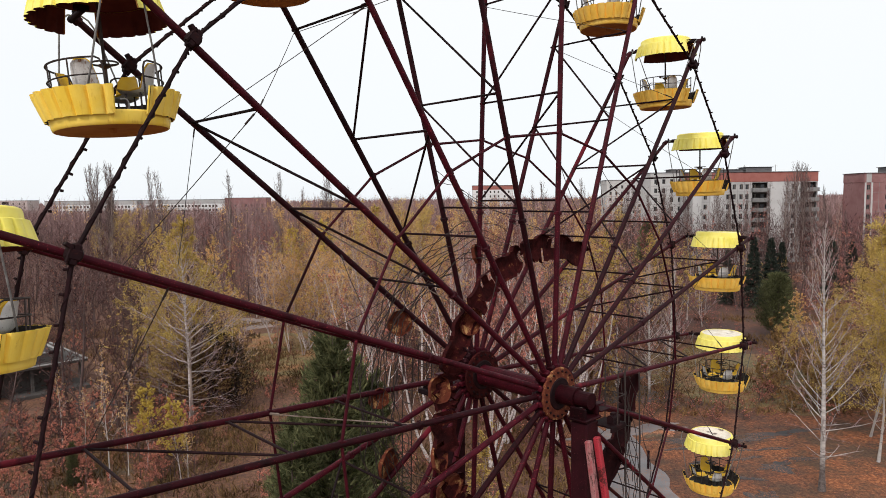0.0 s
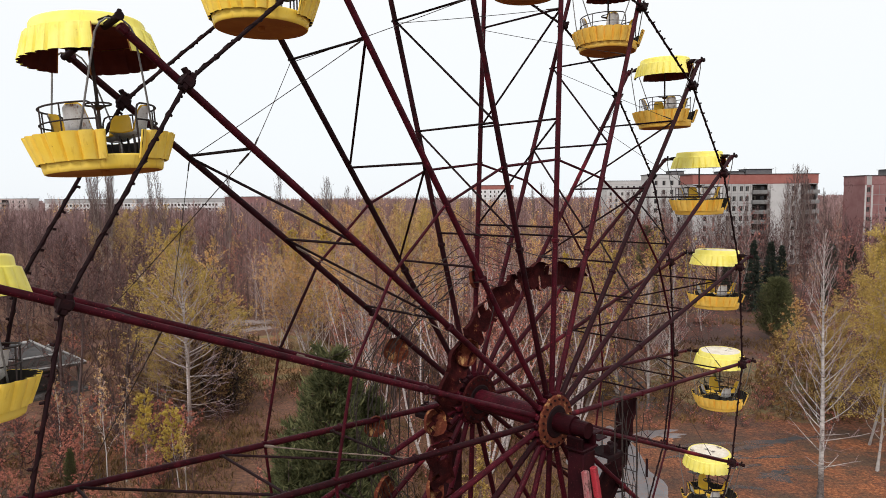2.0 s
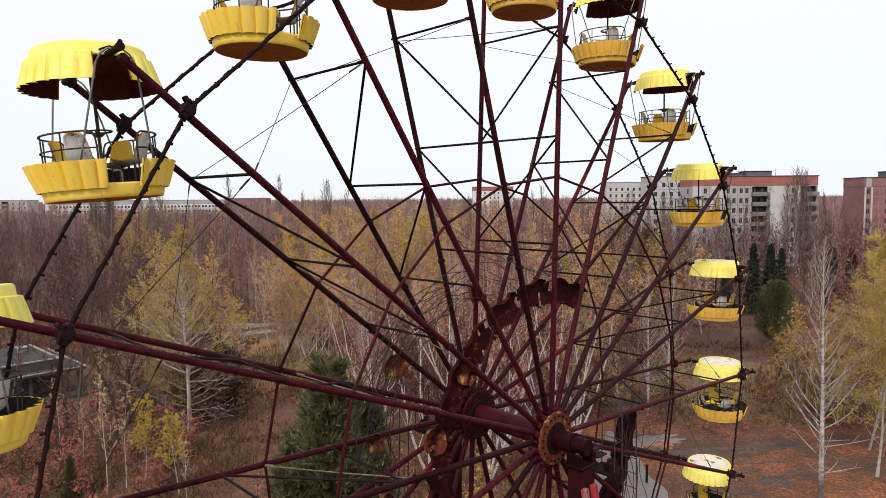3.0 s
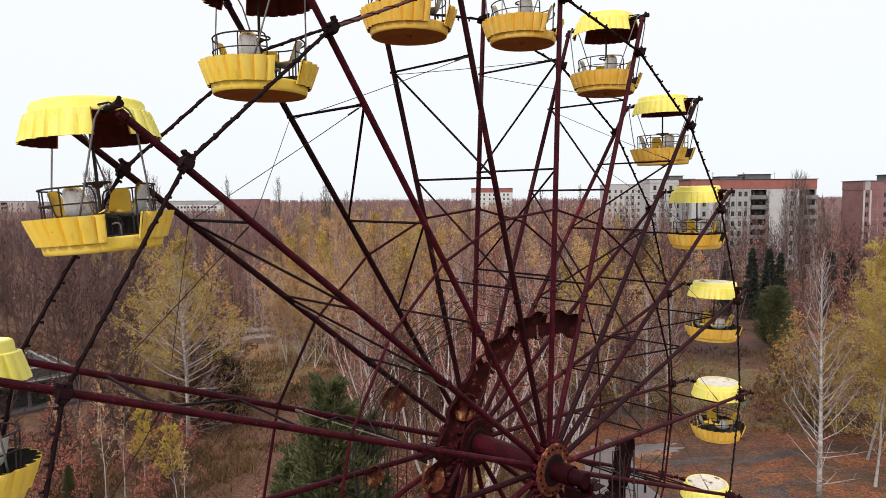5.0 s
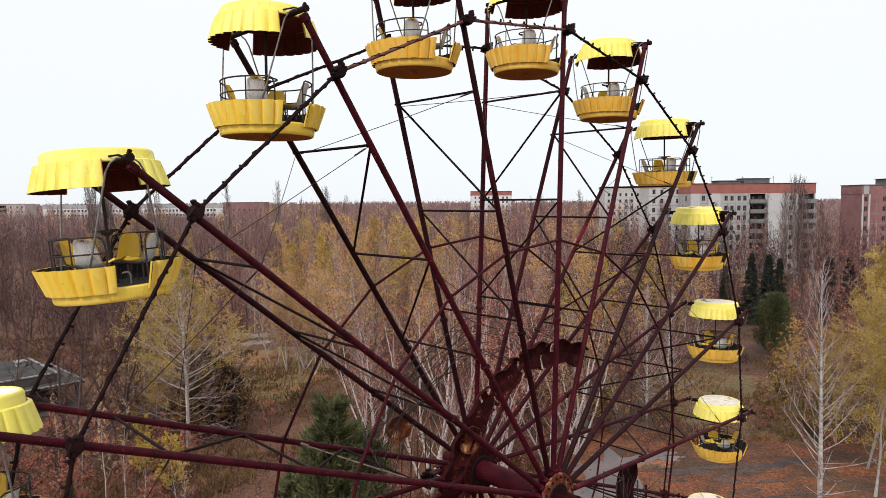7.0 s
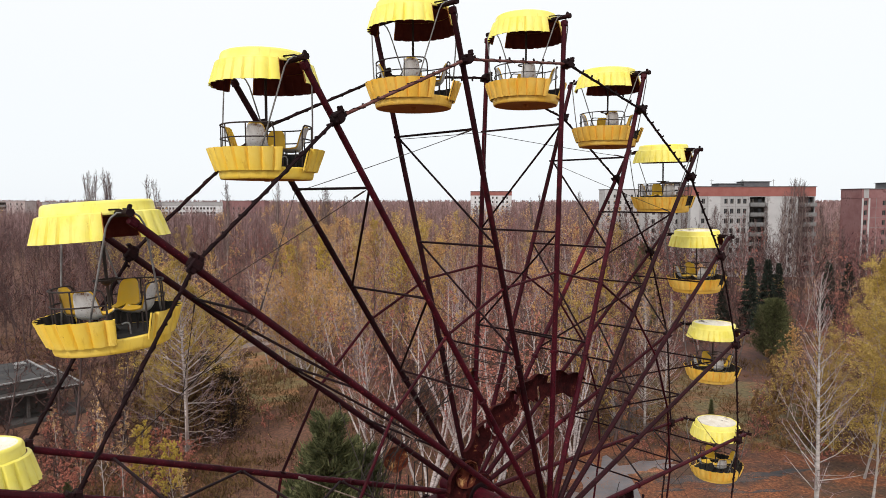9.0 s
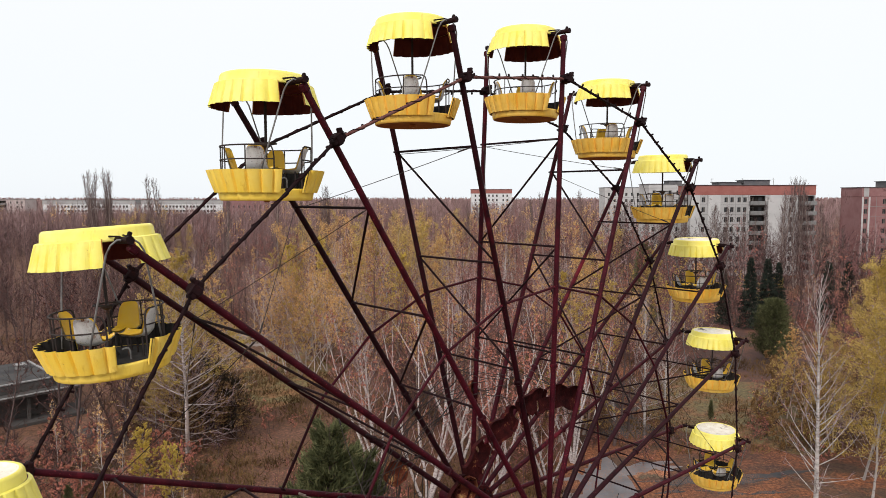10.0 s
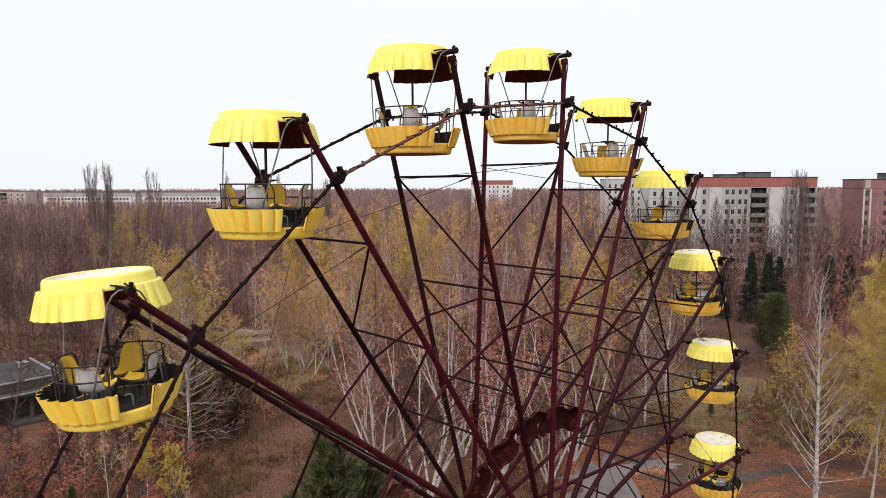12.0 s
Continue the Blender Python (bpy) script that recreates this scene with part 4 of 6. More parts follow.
class Arr:
    """Vertices, three- and four-cornered faces and their material slots, as arrays."""

    def __init__(self):
        self.v, self.t, self.tm, self.q, self.qm, self.n = [], [], [], [], [], 0

    def put(self, v, faces, mat):
        f = np.asarray(faces, np.int32) + self.n
        (self.t if f.shape[1] == 3 else self.q).append(f)
        (self.tm if f.shape[1] == 3 else self.qm).append(np.full(len(f), mat, np.int32))
        self.v.append(np.asarray(v, np.float32).reshape(-1, 3))
        self.n += len(self.v[-1])

    def tubes(self, p, q, r0, r1, n, mat):
        p, q = np.asarray(p, float), np.asarray(q, float)
        if not len(p):
            return
        a, b = frames_of(unit(q - p))
        ang = np.arange(n) * math.tau / n
        ring = a[:, None] * np.cos(ang)[None, :, None] + b[:, None] * np.sin(ang)[None, :, None]
        v = np.concatenate([p[:, None] + ring * np.asarray(r0)[:, None, None], q[:, None] + ring * np.asarray(r1)[:, None, None]], 1)
        i = np.arange(n)
        f = np.stack([i, (i + 1) % n, n + (i + 1) % n, n + i], 1)
        self.put(v, (np.arange(len(p))[:, None, None] * 2 * n + f[None]).reshape(-1, 4), mat)

    def spikes(self, p, q, r, mat):
        """Three-sided twigs that end in a point."""
        p, q = np.asarray(p, float), np.asarray(q, float)
        if not len(p):
            return
        a, b = frames_of(unit(q - p))
        ang = np.arange(3) * math.tau / 3
        ring = a[:, None] * np.cos(ang)[None, :, None] + b[:, None] * np.sin(ang)[None, :, None]
        v = np.concatenate([p[:, None] + ring * np.asarray(r)[:, None, None], q[:, None]], 1)
        f = np.array([(0, 1, 3), (1, 2, 3), (2, 0, 3)])
        self.put(v, (np.arange(len(p))[:, None, None] * 4 + f[None]).reshape(-1, 3), mat)

    def blades(self, p, q, r, rs, mat):
        """Twigs as single slivers."""
        p, q = np.asarray(p, float), np.asarray(q, float)
        if not len(p):
            return
        a, b = frames_of(unit(q - p))
        t = rs.uniform(0, 6.283, len(p))[:, None]
        w = (a * np.cos(t) + b * np.sin(t)) * np.asarray(r)[:, None]
        self.put(np.stack([p - w, p + w, q], 1), np.arange(len(p) * 3).reshape(-1, 3), mat)

    def leaves(self, p, size, rs, mat, droop=0.0):
        p = np.asarray(p, float)
        if not len(p):
            return
        d = unit(rs.normal(size=(len(p), 3)) + np.array([0, 0, -droop]))
        a, b = frames_of(d)
        s = (size * rs.uniform(0.6, 1.4, len(p)))[:, None]
        v = np.stack([p - d * s, p + d * s * 0.7 + a * s * 0.75, p + d * s * 0.7 - a * s * 0.75], 1)
        self.put(v, np.arange(len(p) * 3).reshape(-1, 3), mat)

    def joined(self):
        v = np.concatenate(self.v)
        t = np.concatenate(self.t) if self.t else np.zeros((0, 3), np.int32)
        q = np.concatenate(self.q) if self.q else np.zeros((0, 4), np.int32)
        tm = np.concatenate(self.tm) if self.tm else np.zeros(0, np.int32)
        qm = np.concatenate(self.qm) if self.qm else np.zeros(0, np.int32)
        return v, t, tm, q, qm


def mesh_of(name, data, mats):
    v, t, tm, q, qm = data
    me = bpy.data.meshes.new(name)
    me.vertices.add(len(v))
    me.vertices.foreach_set("co", np.ascontiguousarray(v, np.float32).ravel())
    loops = np.concatenate([t.ravel(), q.ravel()]).astype(np.int32)
    starts = np.concatenate([np.arange(len(t)) * 3, len(t) * 3 + np.arange(len(q)) * 4]).astype(np.int32)
    me.loops.add(len(loops))
    me.loops.foreach_set("vertex_index", loops)
    me.polygons.add(len(starts))
    me.polygons.foreach_set("loop_start", starts)
    for m in mats:
        me.materials.append(m)
    me.polygons.foreach_set("material_index", np.concatenate([tm, qm]).astype(np.int32))
    me.update(calc_edges=True)
    return me


def limb(rs, start, direction, length, bend, steps):
    pts = [np.array(start, float)]
    d = np.array(direction, float)
    for _ in range(steps):
        d = unit(d + rs.normal(size=3) * bend[0] + np.array([0, 0, bend[1]]))
        pts.append(pts[-1] + d * length / steps)
    return np.array(pts)


def broadleaf(seed, height, trunk_r, first, limbs, spread, angle, subs, twigs, leaf_n, leaf_size, leafy_from=0.2, rise=0.10, stems=1, twig_r=0.010, sides=(7, 5), droop=0.0, crook=0.06, share=0.6, girth=0.42, wander=0.17, splay=0.55, fluff=0.7):
    """A tapered trunk with limbs, branches, twigs and leaves. Slots: 0 trunk, 1 twigs, 2 leaves. Returns wood and crown."""
    rs = np.random.RandomState(seed)
    wood, crown = Arr(), Arr()
    tips = []
    for s in range(stems):
        lean = rs.normal(size=3) * (0.05 if stems == 1 else 0.28)
        lean[2] = 1
        h = height * rs.uniform(0.8, 1.0) if stems > 1 else height
        tr = limb(rs, (0.02 * rs.normal() * (stems > 1), 0.02 * rs.normal() * (stems > 1), -0.3), unit(lean), h + 0.3, (crook, 0.06), 9)
        rad = trunk_r * (1 - np.linspace(0, 1, 10) * 0.93) / (1 if stems == 1 else 1.4)
        rad[0] *= 1.5
        wood.tubes(tr[:-1], tr[1:], rad[:-1], rad[1:], sides[0], 0)
        for i in range(limbs // stems):
            f = first + (1 - first) * ((i + rs.uniform(0, 0.8)) / (limbs // stems)) ** 0.9 * 0.97
            k = min(int(f * 9), 8)
            base = tr[k] + (tr[k + 1] - tr[k]) * (f * 9 - k)
            az = i * 2.4 + rs.uniform(-0.6, 0.6)
            tilt = radians(angle * rs.uniform(0.75, 1.2))
            ln = spread * height * (1 - 0.72 * max(0.0, f - first) / (1 - first)) * rs.uniform(0.65, 1.15)
            d = np.array([math.cos(az) * math.sin(tilt), math.sin(az) * math.sin(tilt), math.cos(tilt)])
            pl = limb(rs, base, d, ln, (wander, rise), 4)
            r = np.maximum(rad[k], trunk_r * 0.3) * girth * (1 - np.linspace(0, 1, 5) * 0.85)
            if sides[0] > 3:
                wood.tubes(pl[:-1], pl[1:], r[:-1], r[1:], sides[1], 0)
            else:
                wood.tubes(pl[[0, 2]], pl[[2, 4]], r[[0, 2]], r[[2, 4]], 3, 0)
            for j in range(subs):
                g = 0.25 + 0.75 * (j + rs.uniform(0, 1)) / subs
                kk = min(int(g * 4), 3)
                sb = pl[kk] + (pl[kk + 1] - pl[kk]) * (g * 4 - kk)
                sd = unit(unit(pl[kk + 1] - pl[kk]) + rs.normal(size=3) * splay + np.array([0, 0, 0.1 - droop * 0.3]))
                sl = ln * 0.42 * rs.uniform(0.5, 1.2)
                ps = limb(rs, sb, sd, sl, (0.18, 0.05 - droop * 0.25), 2)
                if sides[0] > 3:
                    crown.tubes(ps[:1], ps[1:2], [max(r[kk] * 0.45, twig_r * 1.3)], [twig_r], 3, 1)
                else:
                    crown.blades(ps[:1], ps[2:], [twig_r * 1.4], rs, 1)
                crown.blades(ps[1:2], ps[2:], [twig_r], rs, 1)
                if twigs:
                    gg = rs.uniform(0.1, 1.0, twigs)[:, None]
                    tb = ps[0] + (ps[2] - ps[0]) * gg
                    td = unit(unit(ps[2] - ps[0])[None] + rs.normal(size=(twigs, 3)) * (splay + 0.05) + np.array([[0, 0, 0.1 - droop]]))
                    te = tb + td * (sl * rs.uniform(0.25, 0.6, twigs))[:, None]
                    crown.blades(tb, te, np.full(twigs, twig_r * 0.8), rs, 1)
                    tips.append(np.stack([tb, te], 1))
                else:
                    tips.append(np.stack([ps[:1], ps[2:]], 1))
    if leaf_n and tips:
        seg = np.concatenate(tips)
        seg = seg[seg[:, 1, 2] > leafy_from * height]
        # leaves keep to some of the twigs, so the crown has gaps
        keep = seg[rs.uniform(size=len(seg)) < share]
        pick = keep[rs.randint(0, len(keep), leaf_n)]
        p = pick[:, 0] + (pick[:, 1] - pick[:, 0]) * rs.uniform(0.2, 1.1, (leaf_n, 1)) + rs.normal(size=(leaf_n, 3)) * leaf_size * fluff
        crown.leaves(p, leaf_size, rs, 2, droop)
    return wood, crown


def conifer(seed, height, radius, whorls, per, tufts, size, dark=False, first=0.06):
    """A straight trunk with whorls of boughs set with needle tufts. Slots: 0 trunk, 1 twigs, 2 needles."""
    rs = np.random.RandomState(seed)
    wood, crown = Arr(), Arr()
    tr = limb(rs, (0, 0, -0.3), (0, 0, 1), height + 0.3, (0.012, 0.05), 8)
    rad = 0.012 * height * (1 - np.linspace(0, 1, 9) * 0.95)
    wood.tubes(tr[:-1], tr[1:], rad[:-1], rad[1:], 7, 0)
    for w in range(whorls):
        for i in range(per):
            f = min(0.985, first + (0.99 - first) * (w + rs.uniform(-0.9, 0.9)) / whorls)
            f = max(first, f)
            az = math.tau * (i + rs.uniform(-0.3, 0.3)) / per + w * 0.9
            ln = radius * (1 - f) ** (0.75 if dark else 0.48) * rs.uniform(0.7, 1.15) + 0.12
            up = -0.15 if dark else 0.55
            b0 = np.array([0, 0, f * height])
            d = unit(np.array([math.cos(az), math.sin(az), up]))
            pl = limb(rs, b0, d, ln, (0.06, 0.02 if dark else 0.12), 3)
            crown.tubes(pl[:-1], pl[1:], [0.03, 0.022, 0.015], [0.022, 0.015, 0.006], 3, 1)
            g = rs.uniform(0.15, 1.0, tufts) ** 0.7
            p = b0 + (pl[3] - b0) * g[:, None] + rs.normal(size=(tufts, 3)) * np.array([0.15, 0.15, 0.11]) * ln * 0.6
            dd = unit(d + rs.normal(size=(tufts, 3)) * 0.6 + np.array([0, 0, 0.7 if not dark else -0.15]))
            crown.blades(p, p + dd * (size * rs.uniform(0.6, 1.4, tufts))[:, None], size * rs.uniform(0.14, 0.28, tufts) * (1.0 if dark else 0.5), rs, 2)
    return wood, crown


def spire_birch(seed, height, trunk_r, limbs, reach, first=0.12, leaf_n=0, leaf_size=0.07, leafy_from=0.4, low=84, high=24, twig_r=0.010, share=0.5, limb_r=0.022, taper=1.0, side=2.0):
    """A straight stem with long bare limbs: nearly level and sagging at the foot, steeper and shorter towards the tip."""
    rs = np.random.RandomState(seed)
    wood, crown = Arr(), Arr()
    tr = limb(rs, (0, 0, -0.3), (0.01, 0.0, 1), height + 0.3, (0.018, 0.05), 12)
    rad = trunk_r * (1 - np.linspace(0, 1, 13) * 0.95)
    rad[0] *= 1.5
    wood.tubes(tr[:-1], tr[1:], rad[:-1], rad[1:], 8, 0)
    tips = []
    for i in range(limbs):
        u = (i + rs.uniform(0, 0.9)) / limbs
        f = first + (0.985 - first) * u
        k = min(int(f * 12), 11)
        base = tr[k] + (tr[k + 1] - tr[k]) * (f * 12 - k)
        az = i * 2.4 + rs.uniform(-1.0, 1.0)
        tilt = radians(low + (high - low) * u ** 0.7 + rs.uniform(-9, 9))
        ln = reach * (1.04 - 0.86 * u ** taper) * rs.uniform(0.45, 1.15) * (0.72 if u < 0.06 else 1.0)
        d = np.array([math.cos(az) * math.sin(tilt), math.sin(az) * math.sin(tilt), math.cos(tilt)])
        pl = limb(rs, base, d, ln, (0.055, 0.10 - 0.16 * max(0.0, 0.35 - u)), 6)
        r = np.maximum(limb_r * (1.1 - 0.6 * u) * (1 - np.linspace(0, 1, 7) * 0.82), 0.006)
        wood.tubes(pl[:-1], pl[1:], r[:-1], r[1:], 5, 0)
        subs = max(3, int(side * ln))
        for j in range(subs):
            g = 0.22 + 0.76 * (j + rs.uniform(0, 1)) / subs
            kk = min(int(g * 6), 5)
            sb = pl[kk] + (pl[kk + 1] - pl[kk]) * (g * 6 - kk)
            out = unit(np.cross(pl[kk + 1] - pl[kk], rs.normal(size=3)))
            sd = unit(unit(pl[kk + 1] - pl[kk]) + out * 0.7)
            sl = ln * (1.05 - g) * rs.uniform(0.35, 0.75) + 0.15
            ps = limb(rs, sb, sd, sl, (0.12, 0.05), 2)
            crown.tubes(ps[:1], ps[1:2], [twig_r * 1.15], [twig_r * 0.8], 3, 1)
            crown.spikes(ps[1:2], ps[2:], [twig_r * 0.8], 1)
            tips.append(np.stack([ps[:1], ps[2:]], 1))
            tb = ps[0] + (ps[2] - ps[0]) * rs.uniform(0.2, 0.9, 2)[:, None]
            te = tb + unit(sd + rs.normal(size=(2, 3)) * 0.55) * (sl * rs.uniform(0.3, 0.6, 2))[:, None]
            crown.blades(tb, te, np.full(2, twig_r * 0.7), rs, 1)
            tips.append(np.stack([tb, te], 1))
    if leaf_n:
        seg = np.concatenate(tips)
        seg = seg[seg[:, 1, 2] > leafy_from * height]
        keep = seg[rs.uniform(size=len(seg)) < share]
        pick = keep[rs.randint(0, len(keep), leaf_n)]
        crown.leaves(pick[:, 0] + (pick[:, 1] - pick[:, 0]) * rs.uniform(0.1, 1.15, (leaf_n, 1)) + rs.normal(size=(leaf_n, 3)) * 0.11, leaf_size, rs, 2, 0.3)
    return wood, crown


LIB = {}


def tree(kind, x, y, height, turn, label, category="tree", group="trees of the wood", lean=0.0):
    wood, crown, h0 = LIB[kind]
    s = height / h0
    t = thing("tree" if category == "tree" else "shrub", pose(x, y, ground_height(x, y), lean, 0, turn) @ Matrix.Diagonal((s, s, s, 1)), label, category, group)
    part("trunk", wood, t)
    part("crown", crown, t)
    return t


def store(kind, arrs, h, mats):
    wood, crown = arrs
    LIB[kind] = (mesh_of(kind + "_trunk", wood.joined(), mats[:1]), mesh_of(kind + "_crown", crown.joined(), mats), h)


N = (6, 3)
for i in range(3):
    store(f"white_birch_{i}", broadleaf(40 + i, 16, 0.125, 0.10, 40, 0.27, 44, 7, 4, 500, 0.09, 0.3, 0.12, stems=(2, 1, 3)[i], twig_r=0.016, sides=N, crook=0.09), 16, (bark_birch, twig_pale, leaf_gold))
    store(f"gold_birch_{i}", broadleaf(50 + i, 15, 0.10, 0.16, 36, 0.30, 44, 6, 3, 4800, 0.076, 0.14, 0.13, stems=(1, 2, 1)[i], droop=0.35, twig_r=0.013, sides=N, crook=0.08), 15, ((bark_dim, bark_birch, bark_dim)[i], (twig_grey, twig_white, twig_grey)[i], (leaf_gold, leaf_gold, leaf_olive)[i]))
    store(f"dark_tree_{i}", broadleaf(65 + i, 15, 0.14, 0.12, 34, 0.31, 46, 6, 5, 300, 0.09, 0.1, 0.14, twig_r=0.016, sides=N, crook=0.08), 15, (bark_brown, twig_dark, leaf_dead))
    store(f"brown_tree_{i}", broadleaf(60 + i, 15, 0.15, 0.16, 34, 0.32, 50, 7, 6, 400, 0.09, 0.1, 0.14, twig_r=0.016, sides=N), 15, (bark_brown, twig_purple, leaf_rust))
    store(f"olive_tree_{i}", broadleaf(70 + i, 13, 0.12, 0.10, 36, 0.36, 54, 6, 3, 4800, 0.076, 0.08, 0.13, stems=(1, 2, 1)[i], twig_r=0.014, sides=N, crook=0.08), 13, (bark_dim, twig_grey, leaf_olive))
    store(f"pine_{i}", conifer(80 + i, 12, 2.3, 28, 8, 150, 0.24), 12, (bark_brown, bark_brown, needle))
store("clump_birch_0", broadleaf(90, 18, 0.18, 0.12, 70, 0.20, 34, 7, 4, 900, 0.09, 0.4, 0.16, stems=6, twig_r=0.013, sides=N), 18, (bark_birch, twig_purple, leaf_rust))
store("clump_birch_1", broadleaf(91, 16, 0.16, 0.12, 56, 0.22, 38, 7, 4, 1200, 0.09, 0.4, 0.16, stems=4, twig_r=0.013, sides=N), 16, (bark_birch, twig_purple, leaf_rust))
store("dead_birch", spire_birch(92, 17.4, 0.19, 74, 5.0, 0.12, low=80, high=22, taper=1.15, twig_r=0.012, limb_r=0.037, side=1.6), 17.4, (bark_footed, twig_pale, leaf_gold))
store("round_pine", conifer(86, 8, 3.4, 24, 10, 80, 0.36, False, 0.02), 8, (bark_brown, bark_brown, needle))
store("bare_spread", spire_birch(89, 9, 0.14, 52, 5.4, 0.08, low=104, high=50, twig_r=0.012, limb_r=0.029, taper=2.2), 9, (bark_dim, twig_pale, leaf_olive))
store("dark_bush", conifer(87, 6, 3.0, 14, 7, 34, 0.24, False, 0.02), 6, (bark_brown, twig_dark, needle_brown))
store("lime_birch", broadleaf(93, 6, 0.05, 0.26, 30, 0.31, 50, 6, 4, 9500, 0.046, 0.34, 0.10, sides=N, crook=0.03), 6, (bark_birch, twig_grey, leaf_lime))
store("sapling", broadleaf(103, 8, 0.045, 0.30, 20, 0.20, 40, 4, 3, 500, 0.05, 0.4, 0.14, twig_r=0.008, sides=(6, 3), crook=0.05), 8, (bark_silver, twig_white, leaf_gold))
store("old_birch", spire_birch(97, 16, 0.18, 58, 5.8, 0.27, 19000, 0.070, 0.40, 84, 30, 0.016, 0.42, 0.060, 2.4), 16, (bark_birch, twig_white, leaf_birch))
store("full_birch", broadleaf(98, 15, 0.085, 0.12, 44, 0.31, 48, 7, 4, 26000, 0.052, 0.05, 0.11, twig_r=0.012, sides=N, droop=0.6, crook=0.07, share=0.8, fluff=2.4, girth=0.30), 15, (bark_silver, twig_pale, leaf_birch))
store("weeping_birch", broadleaf(105, 15, 0.095, 0.14, 40, 0.34, 50, 7, 4, 24000, 0.052, 0.06, 0.10, stems=2, twig_r=0.012, sides=N, droop=0.7, crook=0.08, share=0.75, fluff=2.4, girth=0.30), 15, (bark_silver, twig_pale, leaf_olive))
store("thicket", broadleaf(96, 6, 0.05, 0.04, 34, 0.42, 58, 6, 5, 2200, 0.07, 0.03, 0.06, stems=4, sides=(3, 3), twig_r=0.014), 6, (bark_brown, twig_dark, leaf_bush))
store("bright_birch", broadleaf(104, 15, 0.10, 0.20, 34, 0.24, 36, 6, 3, 5200, 0.10, 0.3, 0.14, twig_r=0.016, sides=N, crook=0.07, share=0.8), 15, (bark_birch, twig_grey, leaf_lime))
store("bush", broadleaf(99, 5, 0.06, 0.04, 24, 0.42, 50, 6, 4, 5200, 0.075, 0.03, 0.10, stems=4, sides=(3, 3)), 5, (bark_brown, twig_dark, leaf_bush))
store("red_shrub_0", broadleaf(94, 4, 0.04, 0.05, 16, 0.40, 45, 4, 4, 1150, 0.050, 0.05, 0.10, stems=4, sides=(3, 3)), 4, (bark_brown, twig_ruddy, leaf_rust))
store("red_shrub_1", broadleaf(95, 3.2, 0.04, 0.05, 18, 0.45, 50, 5, 6, 250, 0.055, 0.05, 0.10, stems=4, sides=(3, 3)), 3.2, (bark_brown, twig_ruddy, leaf_rust))
for i in range(2):
    store(f"poplar_{i}", broadleaf(100 + i, 28, 0.22, 0.10, 48, 0.34, 12, 6, 4, 0, 0.12, 0.2, 0.12, twig_r=0.028, sides=(4, 3), crook=0.02, girth=0.30, wander=0.035, splay=0.22), 28, (bark_dim, twig_poplar, leaf_rust))
    store(f"spruce_{i}", conifer(110 + i, 16, 2.6, 30, 8, 40, 0.42, True), 16, (bark_brown, bark_brown, needle_dark))

BARE, GOLD, OLIVE, BROWN = "bare white-barked birch with pale twigs", "slender birch with thinning golden leaves", "tree with dull olive-yellow autumn leaves", "bare brown tree with fine purple-brown twigs"
# trees that stand out, by their places in the park
tree("dead_birch", 24.4, 42.0, 17.4, 40, "tall bare birch with white spreading branches on leaf litter")
tree("full_birch", 31.0, 46.5, 16.6, 10, GOLD, lean=3)
tree("weeping_birch", 33.6, 51.5, 17.0, 100, GOLD)
tree("weeping_birch", 34.4, 57.0, 12.0, 320, GOLD)
tree("full_birch", 39.6, 56.5, 17.0, 200, GOLD)
tree("weeping_birch", 43.4, 61.5, 17.0, 250, GOLD)
tree("bush", 36.0, 62.5, 6.5, 20, "low olive-leaved thicket at the glade's edge", "shrub", "undergrowth")
tree("bush", 39.8, 74.0, 6.0, 80, "low olive-leaved thicket at the glade's edge", "shrub", "undergrowth")
tree("bush", 33.2, 57.5, 4.6, 140, "low olive-leaved thicket at the glade's edge", "shrub", "undergrowth")
tree("gold_birch_2", 46.0, 68.0, 15.0, 20, GOLD)
tree("clump_birch_0", -1.0, 47.5, 16.5, 30, "clump of white birch stems leaning apart")
tree("clump_birch_1", 4.8, 51.0, 15.5, 120, "clump of white birch stems leaning apart")
tree("clump_birch_0", 1.8, 56.0, 16.5, 220, "clump of white birch stems leaning apart")
tree("clump_birch_1", 3.2, 46.5, 15.0, 70, "clump of white birch stems leaning apart")
tree("clump_birch_1", -4.6, 50.0, 15.0, 200, "clump of white birch stems leaning apart")
tree("clump_birch_0", 11.2, 55.0, 15.0, 140, "clump of white birch stems leaning apart")
tree("clump_birch_0", 8.4, 50.5, 14.5, 300, "clump of white birch stems leaning apart")
for x, y, h, a in [(8.5, 62.0, 5.0, 0), (11.0, 64.5, 6.0, 40), (13.2, 62.5, 5.2, 80), (15.0, 66.0, 6.2, 120), (9.6, 68.0, 6.4, 160), (12.4, 70.0, 6.6, 200), (14.6, 73.0, 6.8, 240), (10.6, 75.0, 7.0, 280), (6.4, 65.5, 5.6, 320), (16.4, 70.0, 5.4, 20)]:
    tree("thicket", x, y, h, a, "dark bare thicket behind the white birches", "shrub", "undergrowth")
tree("olive_tree_0", 31.6, 63.5, 8.0, 40, "olive-leaved young tree at the glade's edge")
tree("gold_birch_0", 35.0, 66.0, 9.5, 90, GOLD)
tree("white_birch_1", -6.5, 62.0, 15.5, 300, BARE)
tree("dead_birch", 18.9, 60.5, 13.5, 60, BARE)
tree("dead_birch", 21.5, 63.0, 13.0, 160, BARE)
tree("old_birch", -22.1, 57.0, 16.8, 30, "old spreading birch with bare white lower limbs and olive-gold leaves above")
tree("bare_spread", -21.7, 56.0, 9.8, 80, "bare birch stem with wide drooping white limbs")
